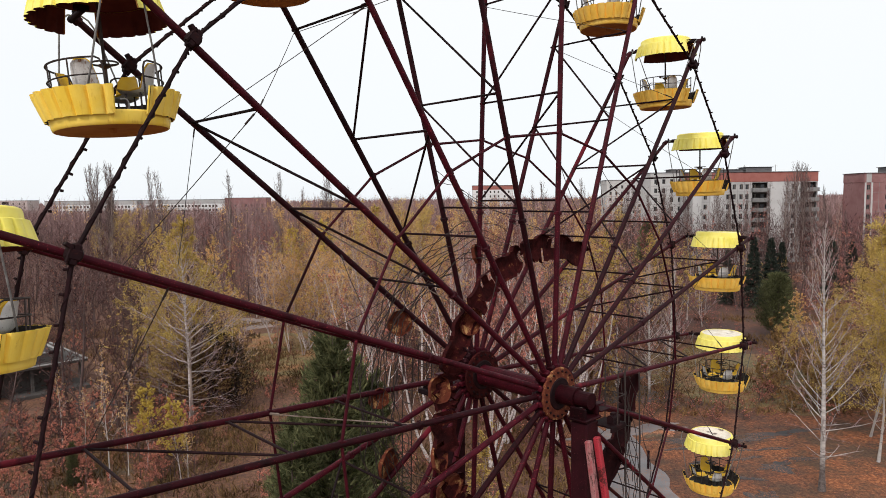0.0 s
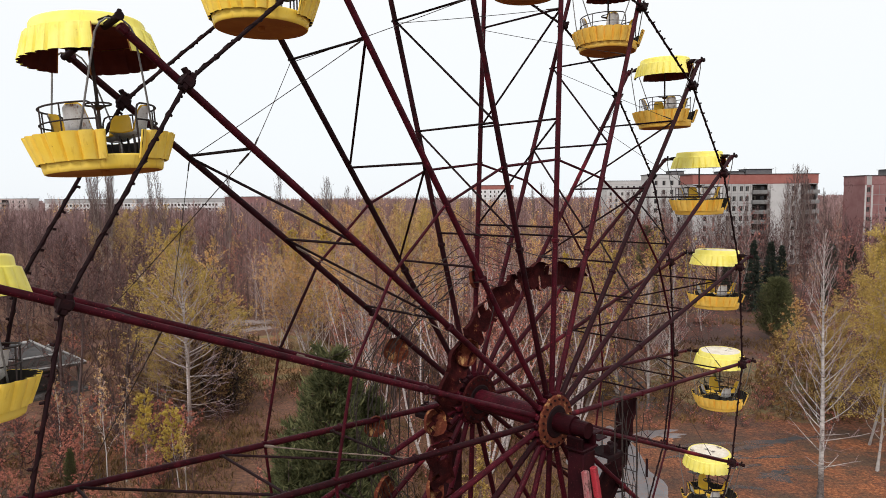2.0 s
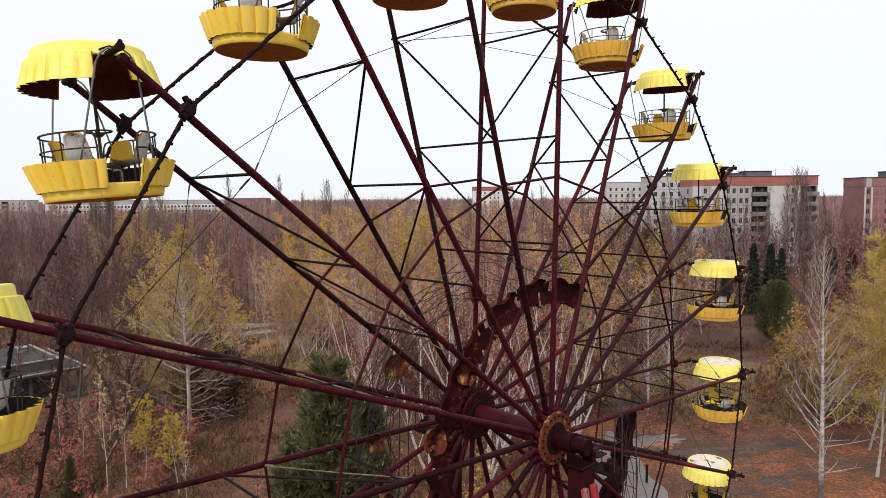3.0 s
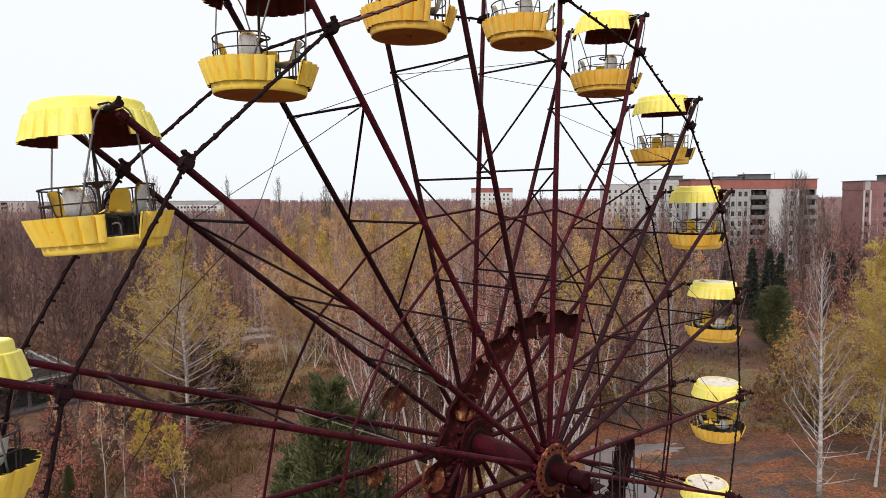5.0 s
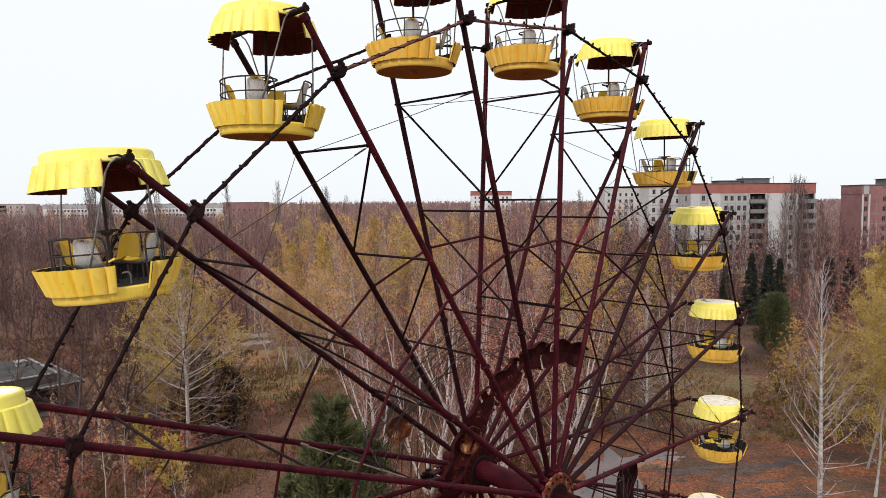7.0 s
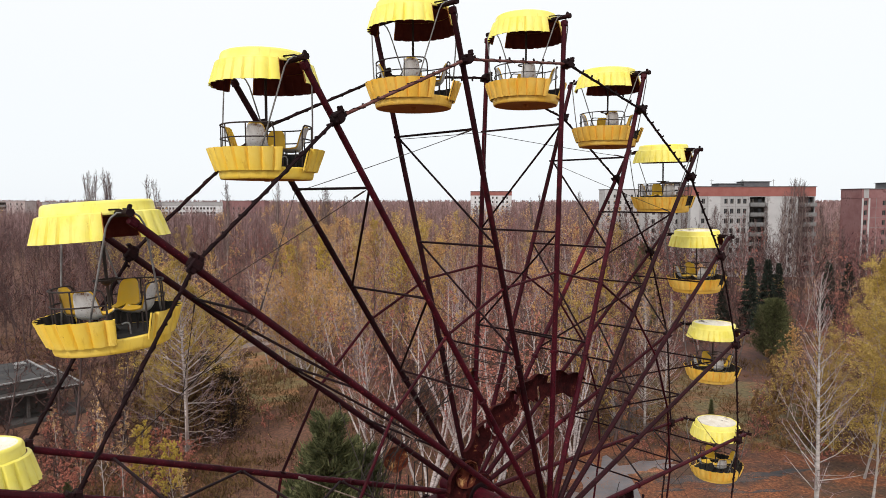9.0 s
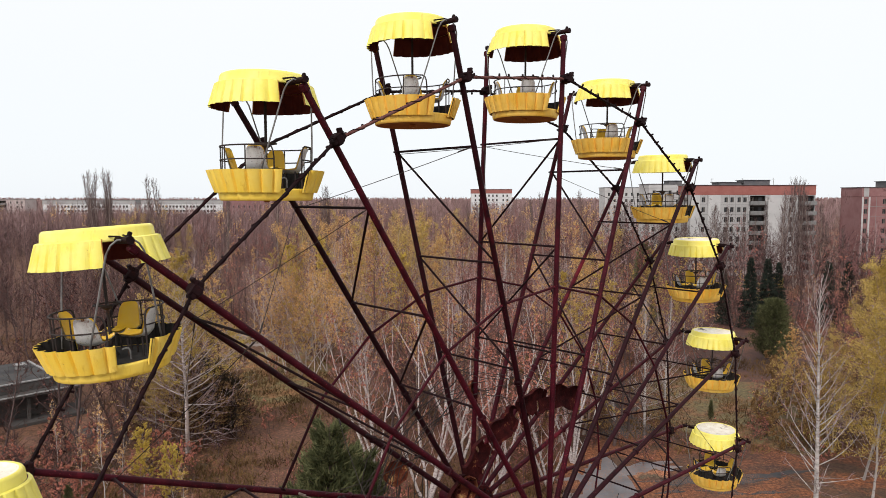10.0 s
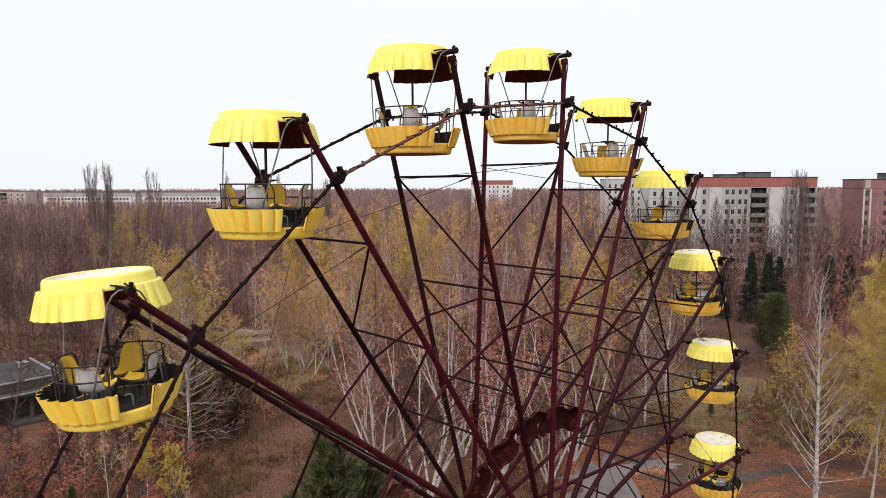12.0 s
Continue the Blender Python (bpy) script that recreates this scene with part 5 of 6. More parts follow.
tree("gold_birch_2", -28.2, 66.0, 14.5, 10, GOLD)
tree("olive_tree_1", -26.2, 67.5, 14.0, 100, OLIVE)
for x, y, h, a in [(-23.4, 58.6, 7.0, 0), (-21.4, 59.0, 7.5, 70), (-20.2, 58.6, 6.8, 140), (-22.4, 60.4, 8.0, 210), (-24.8, 59.6, 6.0, 300), (-18.9, 60.0, 5.2, 20), (-19.8, 61.0, 6.8, 250)]:
    tree("thicket", x, y, h, a, "dark bare thicket under the old birch", "shrub", "undergrowth")
tree("weeping_birch", -25.4, 59.0, 8.6, 60, "dull olive-leaved tree beside the old birch")
tree("olive_tree_1", -30.2, 65.6, 11.0, 250, "dull olive-leaved tree beside the old birch")
tree("gold_birch_1", -20.6, 66.6, 12.5, 20, GOLD)
tree("olive_tree_2", -28.6, 63.6, 11.5, 40, "dull olive-leaved tree beside the old birch")
tree("olive_tree_0", -26.4, 64.8, 8.2, 140, "dull olive-leaved tree beside the old birch")
tree("bush", -28.8, 62.2, 5.4, 40, "dull olive-leaved bush beside the old birch", "shrub", "undergrowth")
for x, y, h, a in [(-20.6, 60.2, 7.2, 60), (-22.6, 61.6, 7.4, 10), (-19.4, 60.6, 5.6, 200)]:
    tree("dark_bush", x, y, h, a, "dense dark brown-green juniper under the old birch", "shrub", "undergrowth")
for x, y, h, a in [(-19.5, 83.0, 15.0, 0), (-17.6, 86.0, 15.8, 80), (-21.6, 86.0, 14.0, 170), (-15.8, 81.0, 14.2, 230), (-18.6, 91.0, 16.0, 300), (-14.2, 88.0, 15.0, 20), (-12.5, 93.0, 16.0, 110)]:
    tree("gold_birch_1", x, y, h, a, "white-stemmed birch with thinning golden leaves")
tree("white_birch_0", -22.9, 88.0, 15.0, 40, BARE)
tree("white_birch_2", -17.5, 84.0, 15.5, 200, BARE)
tree("lime_birch", -21.4, 46.5, 5.8, 20, "young birch with bright yellow leaves")
tree("lime_birch", -18.2, 44.6, 5.5, 130, "young birch with greenish yellow leaves")
for x, y, h, a in [(-23.1, 44.5, 8.2, 0), (-22.3, 45.6, 7.4, 90), (-29.9, 57.0, 7.0, 150), (-26.2, 47.4, 5.6, 200), (-17.3, 43.6, 4.6, 250), (-30.6, 52.0, 6.2, 310)]:
    tree("sapling", x, y, h, a, "slender white birch sapling, nearly bare")
for x, y, h, a in [(34.4, 60.0, 5.0, 0), (31.4, 62.5, 4.2, 90), (35.8, 68.0, 6.0, 160), (30.5, 57.6, 3.4, 220)]:
    tree("bush", x, y, h, a, "low olive-leaved thicket at the glade's edge", "shrub", "undergrowth")
tree("pine_1", -5.2, 22.4, 11.0, 40, "dense green young pine", group="pines")
tree("pine_0", -3.9, 23.0, 14.5, 0, "dense dark green young pine", group="pines")
tree("pine_1", -3.1, 26.0, 12.4, 80, "dense dark green young pine", group="pines")
tree("pine_2", -5.8, 25.5, 11.0, 150, "dense dark green young pine", group="pines")
tree("gold_birch_2", 0.9, 25.0, 9.5, 30, "young birch with golden leaves beside the pines")
tree("round_pine", 45.3, 90.0, 8.4, 10, "round green pine at the clearing's edge", group="pines")
tree("pine_2", 27.2, 65.8, 2.0, 0, "small green pine in dry grass", group="pines")
tree("pine_0", 33.0, 108.0, 15.0, 10, "green pine among bare trees", group="pines")
tree("pine_0", -25.0, 43.5, 3.2, 200, "small green pine in undergrowth", group="pines")
for i, (x, y, h) in enumerate([(52.6, 112.6, 12.2), (56.2, 114.0, 12.0), (58.8, 115.4, 11.0), (65.8, 112.5, 11.6), (49.6, 116.0, 9.6), (75.0, 122.0, 10.6)]):
    tree(f"spruce_{i % 2}", x, y, h, 70 * i, "dark pointed spruce before the apartment block", group="spruces")
for i, (x, y, h) in enumerate([(-93.0, 181.7, 30.6), (-91.2, 182, 30.8), (-78.8, 182, 29.4), (-75.5, 182, 28.5), (-58.5, 181.1, 28.2), (-44, 181.1, 28.0), (-31.3, 181.2, 26), (-28, 184, 24), (-37.2, 180.9, 23.5), (27.7, 181, 24.5), (24, 178, 23), (39.1, 181.2, 25), (81.8, 160.8, 24.6), (83.9, 163.1, 28.3), (86.2, 162, 27.0), (88.2, 165, 27.8), (90.5, 167.1, 28.1), (89.6, 160.8, 25.0), (94.2, 166, 22.0), (69.0, 165.5, 21.5), (71.7, 168.5, 20.8), (66.0, 165.4, 20.6), (74.5, 163, 19.6), (76.8, 164, 18.0), (62, 170, 20.5), (50, 170, 22.5), (53, 174, 21.0), (57, 172, 22.0), (59.5, 176, 21.5), (47, 176, 22.0), (64.5, 174, 20.0), (98.5, 170, 17.0), (104.0, 172, 15.5), (-95.0, 182.4, 29.6), (-92.0, 183.2, 31.2), (-94.2, 183.4, 30.6), (-90.6, 181.2, 29.0), (-33.4, 181.4, 26.6), (-30.0, 182, 23.0), (55, 165, 22), (8, 190, 22), (12, 186, 21), (82, 170, 22)]):
    tree(f"poplar_{i % 2}", x, y, 0.9 * h, 47 * i, "tall narrow bare poplar", group="poplars")

for i, (x, y, h) in enumerate([(-12.9, 140.2, 17.5), (-18.7, 110.0, 15.7), (-25.6, 112.0, 14.4), (-6.8, 99.9, 13.8), (-4.6, 150.1, 15.2), (18.4, 94.6, 11.6), (22.4, 89.7, 13.2)]):
    tree("bright_birch", x, y, h, 73 * i, "birch with a bright yellow crown in the wood")

rs = np.random.RandomState(7)


def clear(x, y):
    """Open ground: the wheel's square, the drive and glade to its right, the small glade, the ruins and the blocks."""
    if y < 38 and abs(x) < 14 and y < 36:
        return True
    if 9 < x < 36 and y < 57 - max(0, x - 20) * 0.3:
        return True
    if 20 < x < 42 and y < 86 or 0.42 * y < x < 0.59 * y and y < 106:
        return True
    if math.hypot((x + 14) / 6.0, (y - 66) / 17.0) < 1:
        return True
    if -0.335 * y < x < -0.245 * y and 60 < y < 108:
        return True
    if math.hypot((x + 30) / 8, (y - 98) / 9) < 1 or math.hypot((x + 46) / 14, (y - 69) / 13) < 1:
        return True
    return False


# nearer wood: single trees
kinds = [("gold_birch_0", GOLD), ("gold_birch_1", GOLD), ("gold_birch_2", GOLD), ("olive_tree_0", OLIVE), ("olive_tree_1", OLIVE), ("brown_tree_0", BROWN), ("brown_tree_1", BROWN), ("brown_tree_2", BROWN), ("white_birch_0", BARE), ("white_birch_1", BARE), ("white_birch_2", BARE), ("clump_birch_1", "clump of white birch stems leaning apart")]
count = 0
placed = []
while count < 165:
    y = rs.uniform(54, 122)
    x = rs.uniform(-0.75 * y, 0.75 * y)
    if -0.47 < x / y < -0.27 and y < 67 or -0.07 < x / y < 0.17 and y < 66:
        continue
    if clear(x, y) or any((x - a) ** 2 + (y - c) ** 2 < 7 for a, c in placed):
        continue
    placed.append((x, y))
    s, pick = x / y, rs.uniform()
    stand = noise.noise(Vector((x * 0.055, y * 0.055, 7.7)))
    if 0.0 < s < 0.27:
        share = (0.20, 0.44)
    elif -0.43 < s < 0.20:
        share = ((0.80, 0.92) if stand > -0.02 else (0.22, 0.46)) if y < 112 else (0.30, 0.42)
    else:
        share = (0.0, 0.03) if s < 0 else (0.14, 0.24)
    if pick < share[0]:
        kd, lb = kinds[rs.randint(0, 5)]
    elif pick < share[1]:
        kd, lb = kinds[rs.randint(8, 12)]
    else:
        kd, lb = kinds[rs.randint(5, 8)] if -0.34 < s < 0.16 or s >= 0.16 and rs.uniform() < 0.45 else (f"dark_tree_{rs.randint(0, 3)}", "bare dark brown tree with fine twigs")
    tree(kd, x, y, rs.uniform(10.0, 12.5) if s > 0.4 else rs.uniform(11.0, 16.5), rs.uniform(0, 360), lb)
    count += 1
# shrubs under them
for i in range(64):
    while True:
        y = rs.uniform(38, 95)
        x = rs.uniform(-0.75 * y, 0.7 * y)
        if not (8 < x < 24 and y < 60) and not (abs(x) < 10 and y < 40):
            break
    kd = f"red_shrub_{rs.randint(0, 2)}"
    tree(kd, x, y, rs.uniform(1.2, 3.6), rs.uniform(0, 360), "leafless reddish-brown shrub on dry ground" if kd.endswith("1") else "low shrub with rust-brown leaves", "shrub", "undergrowth")
for i in range(54):
    x, y = rs.uniform(-36, -19), rs.uniform(38, 60)
    if x > -27 and y > 54:
        continue
    tree("red_shrub_0", x, y, rs.uniform(2.2, 4.6), rs.uniform(0, 360), "low shrub with rust-brown leaves", "shrub", "undergrowth")


for i in range(26):
    x, y = rs.uniform(-6, 15), rs.uniform(57, 73)
    tree(f"dark_tree_{i % 3}", x, y, rs.uniform(6.5, 10.5), rs.uniform(0, 360), "bare dark brown tree with fine twigs")
for i in range(15):
    x, y = rs.uniform(10, 23), rs.uniform(65, 82)
    tree(f"dark_tree_{i % 3}", x, y, rs.uniform(7.0, 11.0), rs.uniform(0, 360), "bare dark brown tree with fine twigs")
for i in range(22):
    x, y = rs.uniform(16, 33), rs.uniform(54.5, 61)
    tree("red_shrub_1", x, y, rs.uniform(1.3, 2.7), rs.uniform(0, 360), "leafless reddish-brown shrub on dry ground", "shrub", "undergrowth")
# dark brush between the drive and the birch clumps
for i in range(26):
    x, y = rs.uniform(-3, 23), rs.uniform(57, 74)
    tree("thicket", x, y, rs.uniform(2.4, 4.8), rs.uniform(0, 360), "low dark brush of bare twigs", "shrub", "undergrowth")


def scatter(name, variants, spots, mats, label):
    """One mesh of many trees: each spot is x, y, height and turn, and takes one of the variants."""
    vs, ts, tms, qs, qms, o = [], [], [], [], [], 0
    for i, (x, y, h, a) in enumerate(spots):
        (v, t, tm, q, qm), h0 = variants[i % len(variants)]
        s, c, sn = h / h0, math.cos(a), math.sin(a)
        w = v * s
        w = np.stack([w[:, 0] * c - w[:, 1] * sn + x, w[:, 0] * sn + w[:, 1] * c + y, w[:, 2]], 1)
        vs.append(w)
        ts.append(t + o)
        qs.append(q + o)
        tms.append(tm)
        qms.append(qm)
        o += len(v)
    me = mesh_of(name, (np.concatenate(vs), np.concatenate(ts), np.concatenate(tms), np.concatenate(qs), np.concatenate(qms)), mats)
    return tagged(new(name, me), label, "woodland", kind="stuff")


def merged(pair):
    out = []
    for p in pair:
        out.append(p.joined())
    n = len(out[0][0])
    return (np.concatenate([out[0][0], out[1][0]]), np.concatenate([out[0][1], out[1][1] + n]), np.concatenate([out[0][2], out[1][2]]),
            np.concatenate([out[0][3], out[1][3] + n]), np.concatenate([out[0][4], out[1][4]]))


def spots(n, y0, y1, h0, h1, wide=0.78, avoid=True):
    out = []
    while len(out) < n:
        y = math.sqrt(rs.uniform(y0 * y0, y1 * y1))
        x = rs.uniform(-wide, wide) * y
        if avoid and clear(x, y):
            continue
        if not avoid and noise.noise(Vector((x * 0.012, y * 0.012, 5.5))) < rs.uniform(-0.9, 0.1):
            continue
        if 178 < y < 205 and 45 < x < 150:
            continue
        rise = 0.5 + 0.9 * noise.noise(Vector((x * 0.03, y * 0.03, 1.5)))
        out.append((x, y, h0 + (h1 - h0) * min(1.0, max(0.0, rise + rs.uniform(-0.45, 0.45))), rs.uniform(0, 6.28)))
    return out


def far_tree(seed, h, blades, width, r, leaf_n=0, leaf_size=0.5):
    """A tree for the far wood: a stem, rising boughs and a few leaf tufts."""
    rs2 = np.random.RandomState(seed)
    wood, crown = Arr(), Arr()
    wood.tubes([(0, 0, -0.5)], [(0, 0, h)], [r * 2.0], [r * 0.3], 3, 0)
    z = rs2.uniform(0.15, 0.85, blades) * h
    az = rs2.uniform(0, 6.283, blades)
    reach = width * (1 - (z / h - 0.35) ** 2) * rs2.uniform(0.3, 1.0, blades)
    p = np.stack([0 * z, 0 * z, z], 1) + rs2.normal(size=(blades, 3)) * width * 0.12
    q = p + np.stack([np.cos(az) * reach, np.sin(az) * reach, h * rs2.uniform(0.08, 0.28, blades)], 1)
    crown.blades(p, q, np.full(blades, r), rs2, 1)
    if leaf_n:
        g = rs2.randint(0, blades, leaf_n)
        crown.leaves(p[g] + (q[g] - p[g]) * rs2.uniform(0.4, 1.1, (leaf_n, 1)) + rs2.normal(size=(leaf_n, 3)) * 0.3, leaf_size, rs2, 2)
    return merged((wood, crown)), h


C3 = (3, 3)
mid_bare = [(merged(broadleaf(200 + i, 16, 0.10, 0.16, 17, 0.31, 44, 5, 4, 0, 0.2, 0.1, 0.14, twig_r=0.026, sides=C3, crook=0.08)), 16) for i in range(6)]
mid_gold = [(merged(broadleaf(210 + i, 15, 0.11, 0.18, 20, 0.22, 38, 5, 3, 1900, 0.100, 0.22, 0.12, twig_r=0.020, sides=C3, crook=0.07, share=0.75, fluff=2.6, droop=0.3)), 15) for i in range(6)]
mid_rust = [(merged(broadleaf(220 + i, 14, 0.08, 0.14, 14, 0.31, 44, 4, 4, 240, 0.10, 0.10, 0.12, twig_r=0.026, sides=C3, crook=0.08)), 14) for i in range(5)]
def gloomy(p):
    """The darker stands of the wood, mostly to the west."""
    return p[0] / p[1] < -0.22 + 0.35 * noise.noise(Vector((p[0] * 0.02, p[1] * 0.02, 2.2)))


bare = spots(390, 98, 280, 10, 19)
scatter("bare_birch_wood", mid_bare, [p for p in bare[::2] if not gloomy(p)], (bark_birch, twig_purple, leaf_rust), "bare wood of pale-stemmed birches with reddish-brown twigs")
scatter("bare_wood", mid_bare, [p for p in bare[1::2] if not gloomy(p)], (bark_brown, twig_purple, leaf_rust), "dense wood of bare pinkish-brown trees")
scatter("dark_wood", mid_bare, [p for p in bare if gloomy(p)], (bark_brown, twig_dusk, leaf_dead), "dense dark wood of bare trees")
scatter("grey_wood", mid_bare, [p for p in spots(120, 75, 170, 10, 16, 0.42) if p[0] < 0.26 * p[1]], (bark_birch, twig_pale, leaf_rust), "wood of bare grey-barked birches")
golden = [p for p in spots(250, 78, 185, 9, 16.5, 0.42) if -0.33 * p[1] < p[0] < 0.27 * p[1] and not (0 < p[0] < 0.20 * p[1] and p[1] < 145) and noise.noise(Vector((p[0] * 0.035, p[1] * 0.035, 9.1))) > 0.02]
golden += [p for p in spots(95, 108, 240, 12, 18.5, 0.24) if p[0] < 0.08 * p[1]]
scatter("golden_wood", mid_gold, golden[::2], (bark_birch, twig_grey, leaf_gold), "birch wood with thinning golden leaves")
scatter("olive_wood", mid_gold, golden[1::2], (bark_birch, twig_grey, leaf_olive), "birch wood with dull olive-yellow leaves")
scatter("block_wood", mid_bare, [(rs.uniform(0.20, 0.72) * y, y, rs.uniform(9.0, 15.5), rs.uniform(0, 6.28)) for y in rs.uniform(118, 182, 195)], (bark_brown, twig_dark, leaf_dead), "bare trees before the apartment blocks")
scatter("russet_wood", mid_rust, [p for p in spots(170, 95, 280, 8, 16) if not gloomy(p)], (bark_brown, twig_purple, leaf_rust), "wood with rust-brown leaves and bare twigs")
far_bare = [far_tree(230 + i, 16, 44, 3.4, 0.066) for i in range(6)]
far_gold = [far_tree(240 + i, 15, 16, 2.4, 0.07, 130, 0.24) for i in range(4)]
outer = [(x, y, h * (0.84 if y > 400 and x < -0.2 * y else 1.0), a) for x, y, h, a in spots(4000, 230, 800, 14, 21.5, 0.8, False)]
scatter("far_bare_wood", far_bare, outer, (bark_brown, twig_hazed, leaf_rust), "distant bare purple-brown wood")
scatter("far_golden_wood", far_gold, [p for p in spots(400, 180, 430, 12, 20, 0.8, False) if p[0] < 0.3 * p[1] and (not gloomy(p) or rs.uniform() < 0.35)], (bark_brown, twig_purple, leaf_gold), "distant wood with yellow-brown leaves")
belt = [(rs.uniform(-315, -100), rs.uniform(375, 418), rs.uniform(12.5, 15.2), rs.uniform(0, 6.28)) for _ in range(1100)]
belt += [(rs.uniform(-0.78, -0.20) * y, y, rs.uniform(12.0, 16.5), rs.uniform(0, 6.28)) for y in rs.uniform(215, 385, 900)]
belt += [(rs.uniform(8, 60), rs.uniform(380, 415), rs.uniform(16, 19.5), rs.uniform(0, 6.28)) for _ in range(110)]
scatter("belt_wood", far_bare, belt, (bark_brown, twig_hazed, leaf_rust), "belt of bare trees before the distant blocks")
scatter("tall_bare_wood", mid_bare, [(rs.uniform(42, 82), rs.uniform(172, 200), rs.uniform(13, 18.5), rs.uniform(0, 6.28)) for _ in range(46)], (bark_brown, twig_dark, leaf_dead), "tall bare trees before the white block")
brush = [far_tree(250 + i, 3, 34, 1.3, 0.022, 24, 0.10) for i in range(4)]
low = spots(1700, 44, 140, 0.8, 3.8)
scatter("undergrowth", brush, [p for p in low if not gloomy(p) and p[0] >= -2], (bark_brown, twig_ruddy, leaf_rust), "low brown undergrowth between the trees")
scatter("pale_undergrowth", brush, [p for p in low if not gloomy(p) and p[0] < -2], (bark_brown, twig_ruddy, leaf_rust), "low pinkish-brown undergrowth between the trees")
scatter("dark_undergrowth", brush, [p for p in low if gloomy(p)], (bark_brown, twig_dark, leaf_dead), "low dark undergrowth between the trees")
weeds = []
while len(weeds) < 420:
    x, y = rs.uniform(-24, 0), rs.uniform(38, 82)
    if noise.noise(Vector((x * 0.14, y * 0.14, 3.3))) > -0.12:
        weeds.append((x, y, rs.uniform(0.35, 1.3), rs.uniform(0, 6.28)))
weeds += [(rs.uniform(15, 40), rs.uniform(38, 62), rs.uniform(0.25, 0.9), rs.uniform(0, 6.28)) for _ in range(130)]
scatter("weeds", brush, weeds, (bark_brown, twig_ruddy, leaf_bush), "low dark weeds on the open ground")
dim = [(rs.uniform(-0.78, -0.17) * y, y, rs.uniform(4.5, 9.5), rs.uniform(0, 6.28)) for y in rs.uniform(105, 270, 1000)]
scatter("young_wood", far_bare, [p for p in dim if not clear(p[0], p[1])], (bark_brown, twig_dusk, leaf_dead), "young bare trees filling the dim wood")
scatter("tawny_wood", mid_gold, [(rs.uniform(-0.53, -0.35) * y, y, rs.uniform(13.5, 18.0), rs.uniform(0, 6.28)) for y in rs.uniform(140, 270, 16)], (bark_dim, twig_grey, leaf_olive), "scattered tawny birches in the dim wood")
distant = [far_tree(260 + i, 16, 14, 7.0, 1.1) for i in range(4)]
scatter("horizon_wood", distant, spots(2600, 780, 4200, 12, 19, 0.85, False), (twig_hazed, twig_hazed, twig_hazed), "forest on the far horizon")


def tuft(seed):
    rs2 = np.random.RandomState(seed)
    a = Arr()
    p = np.concatenate([rs2.normal(size=(9, 2)) * 0.35, np.full((9, 1), -0.03)], 1)
    q = p + np.concatenate([rs2.normal(size=(9, 2)) * 0.25, rs2.uniform(0.25, 0.7, (9, 1))], 1)
    a.blades(p, q, np.full(9, 0.035), rs2, 0)
    return a.joined(), 0.6


straw = island_mat("dry_grass", [(0.0, (0.10, 0.055, 0.022)), (0.5, (0.20, 0.12, 0.05)), (1.0, (0.30, 0.20, 0.09))], 0.9)
grass_spots = []
while len(grass_spots) < 5200:
    y = rs.uniform(36, 105)
    x = rs.uniform(-0.72, 0.72) * y
    if x > 9.5 and y < 57 or noise.noise(Vector((x * 0.09, y * 0.09, 4.0))) < -0.05:
        continue
    grass_spots.append((x, y, rs.uniform(0.3, 0.9), rs.uniform(0, 6.28)))
scatter("dry_grass", [tuft(i) for i in range(5)], grass_spots, (straw,), "tufts of dry brown grass")

turf_spots = []
while len(turf_spots) < 1900:
    x, y = rs.uniform(-28, 1), rs.uniform(36, 84)
    if noise.noise(Vector((x * 0.2, y * 0.2, 6.1))) > -0.1:
        turf_spots.append((x, y, rs.uniform(0.3, 0.95), rs.uniform(0, 6.28)))
turf_mat = island_mat("olive_turf", [(0.0, (0.065, 0.042, 0.022)), (0.5, (0.155, 0.100, 0.048)), (1.0, (0.29, 0.19, 0.088))], 0.9)
scatter("turf", [tuft(10 + i) for i in range(5)], turf_spots, (turf_mat,), "rough olive-brown tufts on the clearing")

# ---- apartment blocks ----
panel_grey = painted("grey_concrete_panels", (0.34, 0.335, 0.33), (0.45, 0.44, 0.435), (0.22, 0.20, 0.195), 0.56, 0.25, 0.9)
panel_white = painted("white_concrete_panels", (0.44, 0.435, 0.43), (0.54, 0.535, 0.53), (0.27, 0.255, 0.25), 0.57, 0.25, 0.9)
panel_far = painted("bright_white_panels", (0.62, 0.62, 0.62), (0.70, 0.70, 0.70), (0.45, 0.44, 0.43), 0.6, 0.2, 0.9)
panel_pink = painted("pinkish_panels", (0.44, 0.36, 0.345), (0.52, 0.44, 0.42), (0.30, 0.23, 0.21), 0.57, 0.25, 0.9)
brick_red = painted("red_brick_band", (0.29, 0.105, 0.088), (0.35, 0.145, 0.125), (0.19, 0.075, 0.065), 0.60, 0.4, 0.9)
# Pale pink brick with distance haze mixed into its colour.
brick_pale = painted("hazed_pink_brick", (0.22, 0.105, 0.104), (0.31, 0.175, 0.172), (0.14, 0.066, 0.066), 0.56, 0.22, 0.9)
parapet_mat = painted("grey_balcony_panels", (0.165, 0.165, 0.163), (0.23, 0.23, 0.226), (0.075, 0.065, 0.06), 0.6, 0.8, 0.9)
joint_mat = painted("panel_joint_mortar", (0.24, 0.235, 0.23), (0.20, 0.195, 0.19), (0.16, 0.15, 0.145), 0.6, 0.8, 0.9)
roofing = painted("tarred_roof", (0.10, 0.10, 0.11), (0.16, 0.15, 0.15), (0.20, 0.12, 0.08), 0.62, 0.5, 0.9)
pane_mat, n_, l_, b_ = shader("dusty_window_glass", (0.025, 0.028, 0.032), 0.15)
